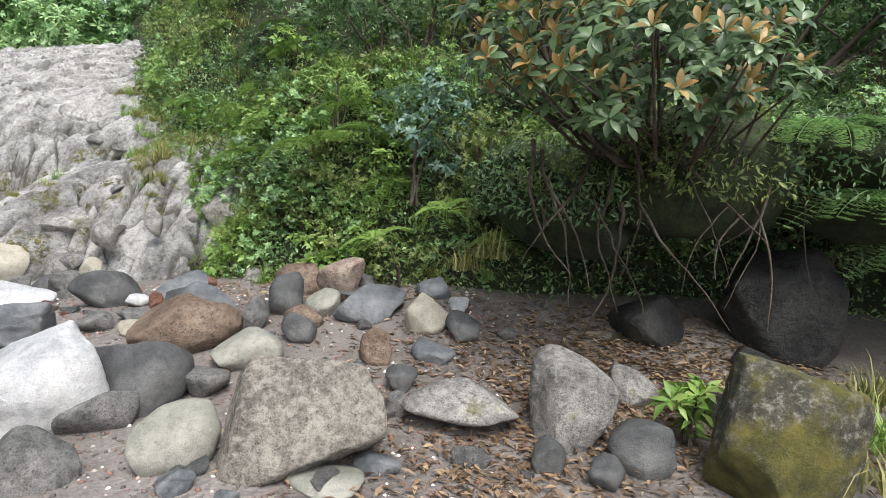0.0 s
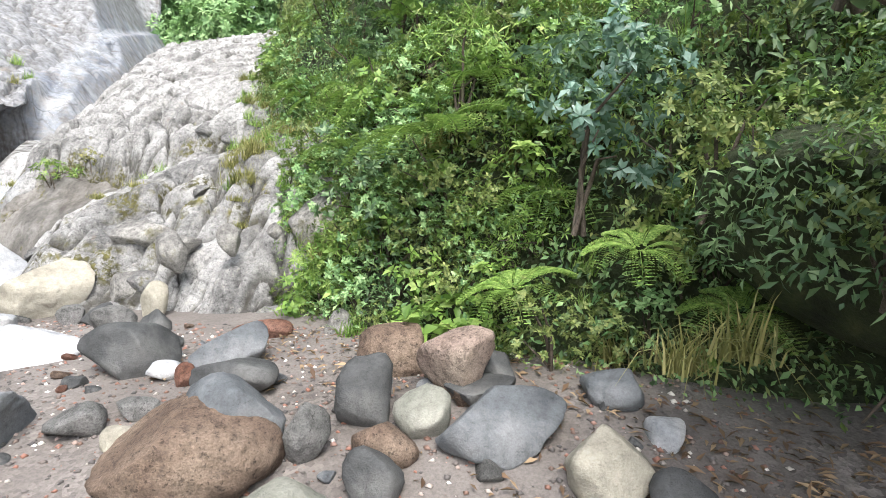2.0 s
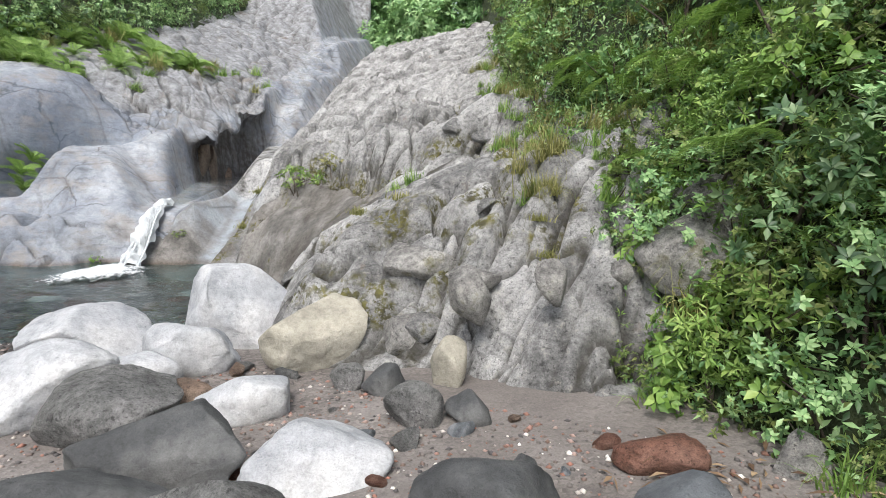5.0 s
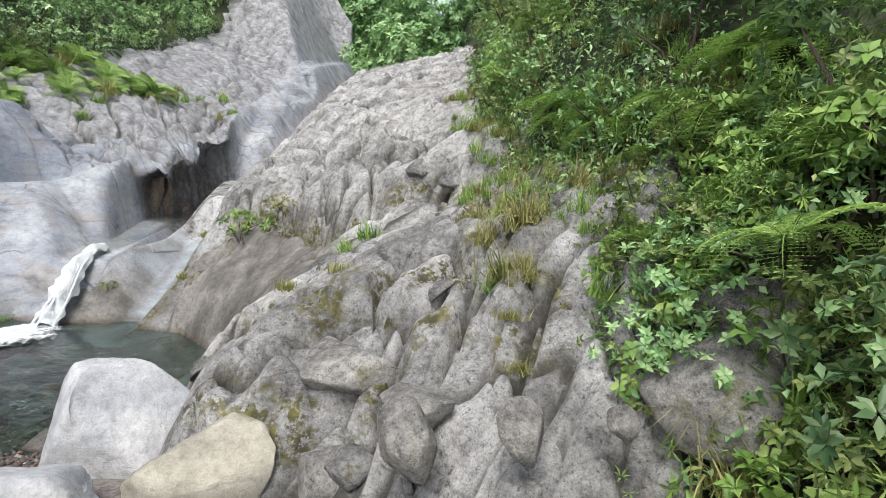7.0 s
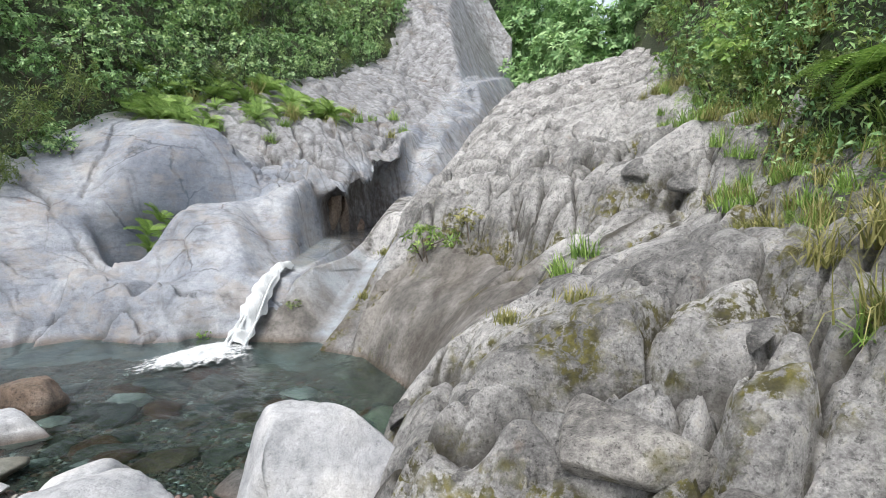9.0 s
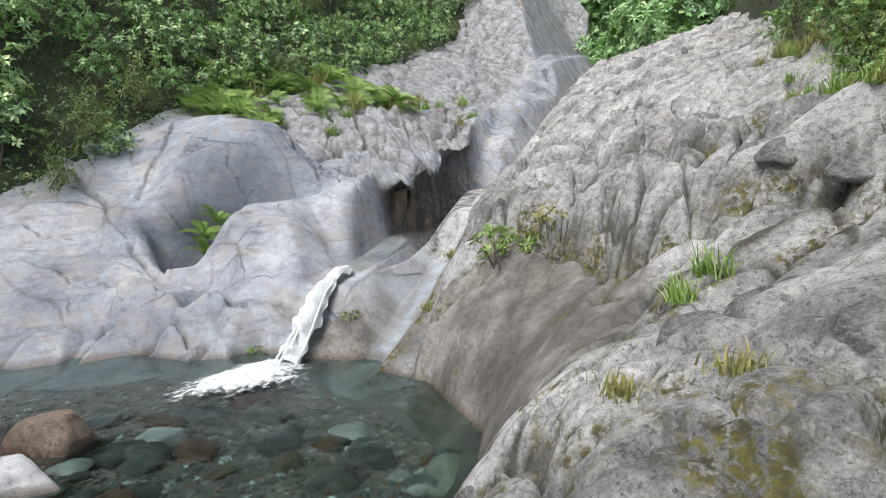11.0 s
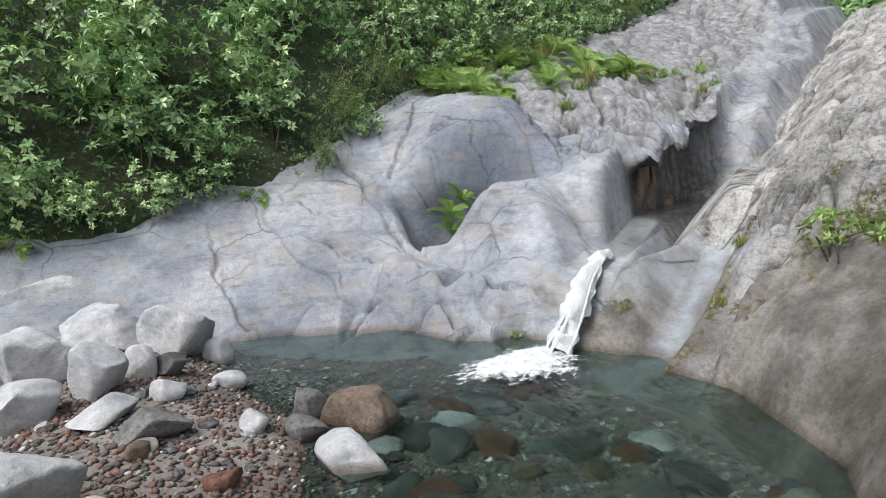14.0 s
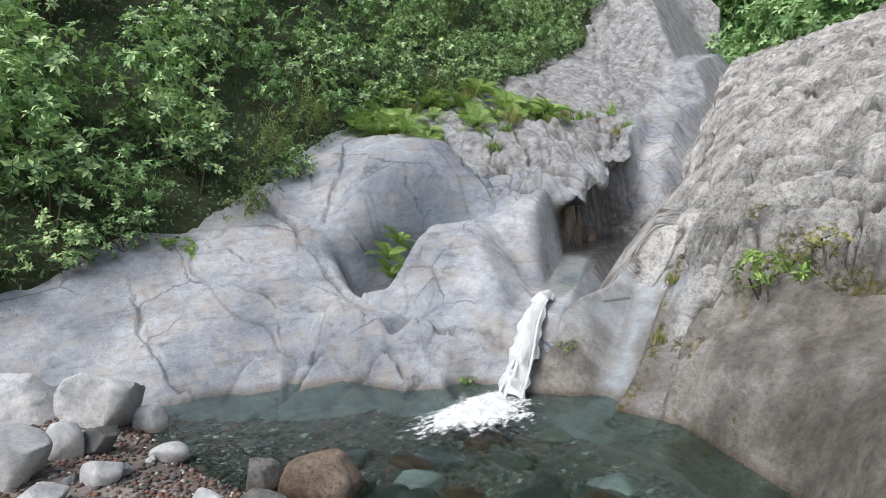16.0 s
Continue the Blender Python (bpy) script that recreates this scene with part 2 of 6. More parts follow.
# edge of the wall along the pool; cracks and ledges of the wall: line, lift of the side that stands proud (negative: its left), how far back it tapers, depth of the gap
NOSE = [(-17.2, 3.0), (-16.3, 6.0), (-16.05, 6.58), (-15.76, 7.27), (-15.34, 8.15), (-14.74, 8.77), (-14.17, 9.43), (-13.95, 9.95), (-13.3, 10.23), (-12.9, 10.9)]
LEDGES = [
    ([(-19.4, 8.68), (-18.66, 8.92), (-17.95, 9.1), (-17.23, 9.19), (-16.66, 9.43), (-16.44, 9.57)], -0.10, 0.8, 0.07),
    ([(-16.44, 9.57), (-15.88, 8.57), (-15.45, 8.21), (-15.2, 7.9)], -0.22, 0.6, 0.10),
    ([(-17.54, 5.98), (-16.92, 6.13), (-16.23, 6.38), (-15.75, 6.58)], 0.04, 0.5, 0.06),
    ([(-20.16, 8.8), (-19.9, 9.6), (-19.82, 10.85), (-20.08, 11.98), (-19.34, 13.3), (-18.26, 13.58)], 0.10, 0.9, 0.08),
    ([(-19.25, 14.22), (-18.51, 14.37), (-17.88, 14.39), (-17.29, 14.41)], -0.25, 0.7, 0.10),
    ([(-20.6, 15.9), (-20.42, 16.44), (-19.65, 16.97), (-19.2, 17.54), (-19.3, 18.3)], 0.30, 0.9, 0.16),
    ([(-20.21, 13.0), (-20.3, 13.9), (-20.21, 14.83), (-20.31, 16.36)], 0.18, 0.8, 0.10),
    ([(-21.75, 18.0), (-21.5, 19.0), (-21.37, 19.71), (-20.51, 20.13)], 0.25, 0.9, 0.12),
    ([(-19.6, 12.6), (-19.0, 13.1), (-18.5, 12.9), (-17.6, 13.4), (-16.9, 13.3), (-16.1, 13.6)], 0.16, 0.6, 0.07),
    ([(-18.6, 15.2), (-19.3, 15.4), (-19.6, 16.2), (-20.0, 16.4)], 0.2, 0.5, 0.1),
    ([(-18.1, 13.9), (-18.8, 14.6), (-19.0, 15.5), (-18.7, 16.4)], 0.16, 0.5, 0.08),
    ([(-15.4, 9.2), (-15.0, 9.75), (-14.55, 10.2), (-14.25, 10.65), (-13.9, 10.9)], 0.14, 0.5, 0.07),
    ([(-15.0, 8.75), (-14.85, 9.2), (-14.5, 9.35), (-14.35, 9.6), (-14.2, 9.35)], 0.12, 0.4, 0.07),
    ([(-16.3, 11.9), (-15.7, 12.2), (-15.1, 12.0), (-14.6, 12.0)], 0.08, 0.5, 0.05),
    ([(-21.0, 11.0), (-20.2, 10.6), (-19.3, 10.2), (-18.6, 9.5)], 0.05, 0.6, 0.05),
    ([(-17.3, 7.6), (-17.0, 8.1), (-16.6, 8.7), (-16.2, 8.8)], 0.05, 0.5, 0.04),
    ([(-18.6, 7.4), (-18.0, 7.8), (-17.8, 8.6)], 0.04, 0.5, 0.04),
]


def wall_plane(x, y):
    z = 0.66 * (-15.55 - x) + 0.05 * (y - 7.6) + 0.22 * np.clip(y - 11.5, 0, 4.5) - 0.16 * np.clip(y - 16.0, 0, 3) + 0.12 * np.maximum(y - 19.0, 0)
    return z - 0.35 * np.maximum(z - 4.6, 0) * ramp(11.5, 13.5, y) * ramp(32, 27, y)


def wall_height(x, y, extra=False):
    """The smooth grey wall across the pool, its rounded nose beside the fall, and the rougher rock above."""
    p = np.stack([x, y, 0 * x], 1)
    wob = np.stack([fbm(p * 0.5, 3, 25), fbm(p * 0.5 + 40, 3, 26)], 1)
    jag = np.stack([fbm(p * 2.2, 4, 27, 0.6), fbm(p * 2.2 + 40, 4, 28, 0.6)], 1)
    z = wall_plane(x, y)
    f, side, _ = line_distance(x, y, NOSE)
    f = np.where(side < 0, f, -f)
    low = np.where(f < 0.7, f, 0.7 + 0.72 * (f - 0.7)) - 2.0 * ramp(9.0, 7.9, y - 0.35 * (x + 15.4)) - 0.45 * np.maximum(f - 2.4, 0) - 0.85 * ramp(10.9, 10.0, y) * ramp(0.8, 1.8, f)
    z = blend_max(z, low, 0.12)
    z = blend_max(z, 4.2 - 0.5 * np.hypot((x + 20.9) / 1.5, (y - 11.9) / 1.6) ** 2, 0.4)
    z = z + 0.45 * np.exp(-(np.abs((x + 18.75) / 0.7) ** 3 + np.abs((y - 11.8) / 1.4) ** 3))
    # the round hollow with ferns in it, and its polished trough
    z = z - 1.3 * np.exp(-(np.abs((x + 17.5) / 0.66) ** 4 + np.abs((y - 10.3) / 0.66) ** 4))
    z = z - 0.95 * np.exp(-(np.abs((x + 17.6 - 0.15 * (y - 11.7)) / 0.5) ** 3 + np.abs((y - 11.7) / 1.2) ** 4))
    # a small pothole and a mossy notch near the fall
    z = z - 0.34 * np.exp(-(np.abs((x + 15.15) / 0.17) ** 4 + np.abs((y - 9.65) / 0.24) ** 4))
    z = z - 0.42 * np.exp(-(np.abs((x + 13.95) / 0.22) ** 4 + np.abs((y - 10.15) / 0.26) ** 4))
    u, v = 0.5 * x + 0.86 * y, -0.86 * x + 0.5 * y
    rough = ramp(12.2, 14.2, y + 0.8 * wob[:, 0]) * ramp(-17.0, -17.8, x + 0.5 * wob[:, 1])
    a, c1 = lobes(u * 0.36, v * 0.26, 0.5 * wob, 21, 40, 0.05, 0.22)
    b, c2 = pillows(u * 0.9, v * 0.55, 0.6 * wob + 0.06 * jag, 29, 0.16, 0.10, 0.22)
    c, c3 = pillows(u * 2.4, v * 1.7, 0.7 * wob + 0.08 * jag, 30, 0.16, 0.03, 0.04)
    z = z + a + rough * (b - 0.12 + c - 0.05)
    seam = np.maximum(0.5 * c1, rough * np.maximum(c2, 0.7 * c3))
    for line, lift, back, gap in LEDGES:
        d, side, _ = line_distance(x + 0.10 * jag[:, 0], y + 0.10 * jag[:, 1], line)
        z = z + np.where(side * lift > 0, abs(lift) * np.exp(-d / back) * ramp(0, 0.06, d), 0) - gap * np.exp(-(d / 0.045) ** 2)
        seam = np.maximum(seam, min(1.0, 0.5 + 4 * gap) * np.exp(-(d / 0.05) ** 2) * ramp(-1.2, -0.2, jag[:, 0] + wob[:, 1]))
    band = (z - 0.3 * u + 0.3 * wob[:, 0]) * 1.6
    saw = band - np.floor(band)
    z = z + (0.02 + 0.08 * rough) * (saw * (1 - ramp(0.92, 1.0, saw)) - 0.4)
    z = z + 0.07 * fbm(p * 0.7, 3, 31) + 0.007 * fbm(p * 5, 4, 32, 0.6)
    d, side, h = line_distance(x, y, STREAM)
    cut = h + 0.02 + 0.2 * np.maximum(d - 0.3, 0) + (0.8 + 3.0 * ramp(12.3, 13.3, y) + 2.0 * ramp(14.2, 15.2, y) - 4.2 * ramp(18.6, 21.0, y)) * np.maximum(d - 0.5 + 0.2 * ramp(12.0, 12.8, y) * ramp(15.0, 14.2, y), 0)
    z = -blend_max(-z, -cut, 0.2 + 0.25 * ramp(12.0, 13.0, y) * ramp(15.6, 14.4, y))
    z = np.where(side > 0, np.minimum(z, h + 0.4 - 1.5 * d), z)
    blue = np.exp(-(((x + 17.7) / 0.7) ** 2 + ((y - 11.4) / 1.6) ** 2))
    # Stream's undercut: shade painted as dark brown; the spot by the fall is damp.
    damp_shade = ramp(14.4, 15.0, y) * ramp(19.4, 18.4, y) * ramp(1.5, 1.1, d) * ramp(3.4, 2.5, z) + 0.8 * np.exp(-((x + 13.95) ** 2 + (y - 10.2) ** 2) / 0.06)
    return (z, seam, blue, damp_shade, rough) if extra else z


def bank_height(x, y):
    d, side, _ = line_distance(x, y, BANK_FOOT)
    base = np.where(y > 9.0, np.maximum(slope_plane(x, y), land(x, y)), land(x, y))
    base = np.minimum(base, 0.9 + 0.5 * np.maximum(y - 8, 0))
    steep = 2.3 - 1.2 * ramp(9.0, 9.6, y) * ramp(13.0, 11.5, y)
    rise = steep * np.minimum(d, 1.1) + 0.85 * np.maximum(d - 1.1, 0)
    p = np.stack([x, y, 0 * x], 1)
    return base + np.where(side > 0, rise, -0.5 * d) + 0.22 * fbm(p * 0.8, 4, 41) * ramp(0, 1.5, d) - 0.12


def hill_height(x, y):
    """The wooded hillside over the wall."""
    p = np.stack([x, y, 0 * x], 1)
    d, side, _ = line_distance(x, y, BUSH_LINE)
    return wall_plane(x, y) - 0.25 + np.where(side < 0, 0.45 * d, -1.5 * d) + 0.3 * fbm(p * 0.4, 3, 51) * ramp(0, 2, d)


def one(height, x, y):
    return float(height(np.array([float(x)]), np.array([float(y)]))[0])


# ---- mesh tools ----
def mesh_of(name, verts, faces, material, smooth=True):
    me = bpy.data.meshes.new(name)
    verts, faces = np.asarray(verts, np.float32), np.asarray(faces, np.int32)
    n = faces.shape[1]
    me.vertices.add(len(verts))
    me.vertices.foreach_set("co", verts.ravel())
    me.loops.add(faces.size)
    me.loops.foreach_set("vertex_index", faces.ravel())
    me.polygons.add(len(faces))
    me.polygons.foreach_set("loop_start", np.arange(0, faces.size, n, dtype=np.int32))
    me.polygons.foreach_set("use_smooth", np.full(len(faces), smooth))
    me.update(calc_edges=True)
    me.materials.append(material)
    return me


def sheet(name, height, x0, x1, y0, y1, step, material, keep=None, bend=None):
    """A height field over a rectangle; keep(x, y, z) says which of its points stay."""
    nx, ny = int(round((x1 - x0) / step)) + 1, int(round((y1 - y0) / step)) + 1
    gx, gy = np.meshgrid(np.linspace(x0, x1, nx), np.linspace(y0, y1, ny))
    x, y = gx.ravel(), gy.ravel()
    z = height(x, y)
    k = np.arange(nx * ny).reshape(ny, nx)
    f = np.stack([k[:-1, :-1].ravel(), k[:-1, 1:].ravel(), k[1:, 1:].ravel(), k[1:, :-1].ravel()], 1)
    if keep is not None:
        ok = keep(x, y, z)
        f = f[ok[f].any(1)]
        used = np.zeros(nx * ny, bool)
        used[f] = True
        new_index = np.cumsum(used) - 1
        f = new_index[f]
        x, y, z = x[used], y[used], z[used]
    flat_x, flat_y = x, y
    if bend is not None:
        x, y, z = bend(x, y, z)
    me = mesh_of(name, np.stack([x, y, z], 1), f, material)
    if height is slope_height:
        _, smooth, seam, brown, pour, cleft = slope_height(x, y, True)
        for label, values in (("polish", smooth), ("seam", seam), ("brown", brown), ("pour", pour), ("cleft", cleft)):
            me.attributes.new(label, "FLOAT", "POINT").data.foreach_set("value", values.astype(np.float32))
    if height is wall_height:
        p = np.stack([x, y, z], 1)
        d = line_distance(flat_x, flat_y, STREAM)[0]
        worn = ramp(12.3, 14.6, y + 1.2 * fbm(p * 0.5, 3, 71) - 0.5 * (x + 19)) * ramp(0.5, 1.3, d + 0.4 * fbm(p * 0.8, 3, 72))
        _, seam, blue, damp_shade, _ = wall_height(flat_x, flat_y, True)
        for label, values in (("weather", worn), ("seam", seam), ("blue", blue), ("damp_shade", damp_shade)):
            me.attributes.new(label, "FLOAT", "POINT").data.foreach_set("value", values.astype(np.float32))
    return new(name, me)


def part(name, me, parent, label=""):
    ob = new(name, me)
    ob.parent = parent
    return tagged(ob, label)

# ---- materials ----
def mat(name):
    m = bpy.data.materials.new(name)
    m.use_nodes = True
    t = m.node_tree
    return m, t, t.nodes["Principled BSDF"]


def node(t, kind, **sets):
    n = t.nodes.new(kind)
    for key, value in sets.items():
        if key in n.inputs:
            n.inputs[key].default_value = value
    return n


def noise_node(t, scale, detail=4, rough=0.55, coords="Object", stretch=(1, 1, 1), turn=0):
    c = t.nodes.new("ShaderNodeTexCoord")
    mp = t.nodes.new("ShaderNodeMapping")
    mp.inputs["Scale"].default_value = stretch
    mp.inputs["Rotation"].default_value = (0, 0, radians(turn))
    t.links.new(c.outputs[coords], mp.inputs[0])
    n = node(t, "ShaderNodeTexNoise", Scale=scale, Detail=detail, Roughness=rough)
    t.links.new(mp.outputs[0], n.inputs["Vector"])
    return n


def steps(t, source, stops):
    r = t.nodes.new("ShaderNodeValToRGB")
    while len(r.color_ramp.elements) < len(stops):
        r.color_ramp.elements.new(0.5)
    for e, (at, c) in zip(r.color_ramp.elements, stops):
        e.position, e.color = at, (*c, 1) if len(c) == 3 else c
    t.links.new(source, r.inputs[0])
    return r.outputs[0]


def mix(t, fac, a, b, mode="MIX"):
    m = t.nodes.new("ShaderNodeMix")
    m.data_type, m.blend_type = "RGBA", mode
    for socket, value in ((m.inputs[0], fac), (m.inputs[6], a), (m.inputs[7], b)):
        if isinstance(value, (int, float)):
            socket.default_value = value
        elif isinstance(value, tuple):
            socket.default_value = (*value, 1)
        else:
            t.links.new(value, socket)
    return m.outputs[2]


def bump(t, height, strength, distance, under=None):
    b = node(t, "ShaderNodeBump", Strength=strength, Distance=distance)
    t.links.new(height, b.inputs["Height"])
    if under is not None:
        t.links.new(under, b.inputs["Normal"])
    return b.outputs[0]


def gray(v):
    return (v, v, v)


def wet(t, p, col, rough):
    """Stone and sand that the pool reaches are soaked: darker, browner and glossier."""
    g = t.nodes.new("ShaderNodeNewGeometry")
    s = t.nodes.new("ShaderNodeSeparateXYZ")
    t.links.new(g.outputs["Position"], s.inputs[0])
    r = t.nodes.new("ShaderNodeMapRange")
    r.inputs[1].default_value, r.inputs[2].default_value, r.inputs[3].default_value, r.inputs[4].default_value = 0.02, 0.11, 1.0, 0.0
    t.links.new(s.outputs[2], r.inputs[0])
    f = t.nodes.new("ShaderNodeMapRange")
    f.inputs[3].default_value, f.inputs[4].default_value = rough, min(rough, 0.4)
    t.links.new(r.outputs[0], f.inputs[0])
    t.links.new(f.outputs[0], p.inputs["Roughness"])
    return mix(t, r.outputs[0], col, mix(t, 1.0, col, (0.62, 0.54, 0.48), "MULTIPLY"))


def rock(name, dark, mid, light, scale=1.0, moss=0.0, lichen=0.0, rust=0.0, rough=0.85, stretch=(1, 1, 1), turn=0, cracks=0.0, coords="Object", calm=False, slope=False, weather=False):
    m, t, p = mat(name)
    big = noise_node(t, 0.9 * scale, 5, 0.6, coords, stretch, turn)
    fine = noise_node(t, 11 * scale, 8, 0.72, coords, stretch, turn)
    col = steps(t, big.outputs[0], [(0.36, dark), (0.5, mid), (0.64, light)])
    soft = 0.5 if calm else 1.0
    speck = steps(t, fine.outputs[0], [(0.34, gray(0.5)), (0.52, gray(1.0)), (0.68, gray(1.22))])
    col = mix(t, soft, col, speck, "MULTIPLY")
    pits = noise_node(t, 60 * scale, 4, 0.65, coords)
    col = mix(t, 0.25 if calm else 0.55, col, steps(t, pits.outputs[0], [(0.36, gray(0.45)), (0.58, gray(1.12))]), "MULTIPLY")
    if not calm:
        fleck = noise_node(t, 24 * scale, 5, 0.65, coords)
        col = mix(t, 0.85, col, steps(t, fleck.outputs[0], [(0.345, gray(1.35)), (0.365, gray(1.0)), (0.595, gray(1.0)), (0.62, gray(0.42))]), "MULTIPLY")
        blot = noise_node(t, 6 * scale, 6, 0.7, coords, (1, 1, 1.8))
        col = mix(t, 0.8, col, steps(t, blot.outputs[0], [(0.33, gray(0.5)), (0.40, gray(0.95)), (0.6, gray(1.0)), (0.66, gray(1.25))]), "MULTIPLY")
    else:
        scar = noise_node(t, 9 * scale, 6, 0.72, coords, (1, 1, 2.6), 20)
        col = mix(t, 0.75, col, steps(t, scar.outputs[0], [(0.33, gray(0.55)), (0.39, gray(0.96)), (0.60, gray(1.0)), (0.66, gray(1.2))]), "MULTIPLY")
    if cracks:
        wob = noise_node(t, 1.3, 4, 0.6, coords)
        vec = t.nodes.new("ShaderNodeVectorMath")
        vec.operation = "MULTIPLY_ADD"
        vec.inputs[1].default_value = (0.45, 0.45, 0.45)
        c = t.nodes.new("ShaderNodeTexCoord")
        t.links.new(wob.outputs["Color"], vec.inputs[0])
        t.links.new(c.outputs[coords], vec.inputs[2])
        v = node(t, "ShaderNodeTexVoronoi", Scale=0.75 * scale)
        v.feature = "DISTANCE_TO_EDGE"
        t.links.new(vec.outputs[0], v.inputs["Vector"])
        crack = steps(t, v.outputs[0], [(0.0, gray(1 - cracks)), (0.006, gray(1 - 0.7 * cracks)), (0.014, gray(1.0))])
        keepc = steps(t, noise_node(t, 0.7, 2, 0.5, coords).outputs[0], [(0.42, gray(0)), (0.54, gray(1))])
        col = mix(t, keepc, col, mix(t, 1.0, col, crack, "MULTIPLY"))
    if rust:
        mask = steps(t, noise_node(t, 2.2 * scale, 4, 0.6, coords).outputs[0], [(0.66, gray(0)), (0.74, gray(rust))])
        col = mix(t, mask, col, (0.30, 0.17, 0.09))
    if lichen:
        mask = steps(t, noise_node(t, 11 * scale, 5, 0.75, coords).outputs[0], [(0.60 - 0.10 * lichen, gray(0)), (0.68 - 0.08 * lichen, gray(0.55))])
        col = mix(t, mask, col, (0.42, 0.40, 0.35))
    if slope:
        # where water runs the rock is polished, blue-grey streaked with brown; crevices hold soil and moss, and the
        # clefts' shade is painted dark
        a = t.nodes.new("ShaderNodeAttribute")
        a.attribute_name = "polish"
        sheen = steps(t, noise_node(t, 1.2, 4, 0.6, coords, (1, 1, 0.4)).outputs[0], [(0.36, (0.12, 0.105, 0.09)), (0.5, (0.20, 0.205, 0.21)), (0.62, (0.33, 0.365, 0.40))])
        col = mix(t, mix(t, 1.0, a.outputs["Fac"], gray(0.75), "MULTIPLY"), col, sheen)
        a = t.nodes.new("ShaderNodeAttribute")
        a.attribute_name = "brown"
        dull = steps(t, noise_node(t, 1.6, 6, 0.65, coords, (1, 1, 0.6)).outputs[0], [(0.36, (0.075, 0.066, 0.055)), (0.5, (0.155, 0.142, 0.125)), (0.62, (0.27, 0.255, 0.235))])
        dull = mix(t, 0.7, dull, speck, "MULTIPLY")
        col = mix(t, mix(t, 1.0, a.outputs["Fac"], gray(0.9), "MULTIPLY"), col, dull)
        a = t.nodes.new("ShaderNodeAttribute")
        a.attribute_name = "pour"
        film = steps(t, noise_node(t, 3, 4, 0.6, coords, (1.5, 1.5, 0.5)).outputs[0], [(0.35, gray(0.1)), (0.65, gray(0.7))])
        col = mix(t, mix(t, 1.0, a.outputs["Fac"], film, "MULTIPLY"), col, (0.42, 0.48, 0.54))
        s = t.nodes.new("ShaderNodeAttribute")
        s.attribute_name = "seam"
        where = steps(t, noise_node(t, 2.2, 4, 0.65, coords).outputs[0], [(0.44, gray(0)), (0.56, gray(1))])
        ragged = steps(t, noise_node(t, 13, 5, 0.7, coords).outputs[0], [(0.44, gray(0)), (0.53, gray(1))])
        where = mix(t, 1.0, where, ragged, "MULTIPLY")
        green = steps(t, noise_node(t, 9, 4, 0.6, coords).outputs[0], [(0.32, (0.035, 0.03, 0.018)), (0.5, (0.085, 0.08, 0.02)), (0.68, (0.19, 0.17, 0.04))])
        mask = mix(t, 1.0, steps(t, s.outputs["Fac"], [(0.45, gray(0)), (0.85, gray(0.95))]), where, "MULTIPLY")
        col = mix(t, mask, col, green)
        # Near-black along the clefts puts their shade into the colour.
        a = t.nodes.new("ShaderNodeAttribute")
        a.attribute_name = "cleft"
        cleft_shade = steps(t, a.outputs["Fac"], [(0.25, gray(0)), (0.8, gray(0.8))])
        col = mix(t, cleft_shade, col, (0.04, 0.036, 0.027))
    if weather:
        # warm stained patches on the polished part
        warm = steps(t, noise_node(t, 1.5, 6, 0.7, coords, (1, 1, 1.6)).outputs[0], [(0.48, gray(0)), (0.62, gray(0.55))])
        col = mix(t, warm, col, (0.33, 0.295, 0.26))
        vein = noise_node(t, 3.0, 6, 0.7, coords, (1, 0.5, 2.5), 30)
        col = mix(t, 0.75, col, steps(t, vein.outputs[0], [(0.32, gray(0.55)), (0.45, gray(0.95)), (0.7, gray(1.1))]), "MULTIPLY")
        # above the floods the wall is rough and grey-brown, with soil and moss on it
        a = t.nodes.new("ShaderNodeAttribute")
        a.attribute_name = "weather"
        old = steps(t, noise_node(t, 2.4, 7, 0.72, coords).outputs[0], [(0.30, (0.07, 0.068, 0.066)), (0.42, (0.20, 0.20, 0.205)), (0.56, (0.31, 0.315, 0.325)), (0.68, (0.42, 0.425, 0.43))])
        earth = steps(t, noise_node(t, 0.9, 5, 0.7, coords).outputs[0], [(0.56, gray(0)), (0.68, gray(0.6))])
        hue = steps(t, noise_node(t, 7, 5, 0.7, coords).outputs[0], [(0.34, (0.05, 0.045, 0.02)), (0.5, (0.14, 0.095, 0.06)), (0.66, (0.27, 0.22, 0.15))])
        old = mix(t, 0.7, mix(t, earth, old, hue), speck, "MULTIPLY")
        col = mix(t, a.outputs["Fac"], col, old)
        # The second paint puts the undercut's shade into the colour, with the fall's damp.
        for kind, paint, most in (("blue", (0.115, 0.15, 0.205), 0.75), ("damp_shade", (0.045, 0.032, 0.02), 0.85), ("seam", (0.045, 0.04, 0.034), 0.9)):
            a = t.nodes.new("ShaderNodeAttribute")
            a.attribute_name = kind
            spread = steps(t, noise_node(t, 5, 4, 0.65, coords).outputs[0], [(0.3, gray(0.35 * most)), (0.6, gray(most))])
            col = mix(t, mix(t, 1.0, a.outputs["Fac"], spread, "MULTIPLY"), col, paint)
    if moss:
        a = noise_node(t, 1.1, 5, 0.7, coords)
        mask = steps(t, a.outputs[0], [(0.70 - 0.2 * moss, gray(0)), (0.78 - 0.2 * moss, gray(0.9))])
        hue = steps(t, noise_node(t, 6, 4, 0.6, coords).outputs[0], [(0.3, (0.05, 0.055, 0.012)), (0.5, (0.11, 0.105, 0.02)), (0.7, (0.20, 0.17, 0.04))])
        col = mix(t, mask, col, hue)
    col = wet(t, p, col, rough)
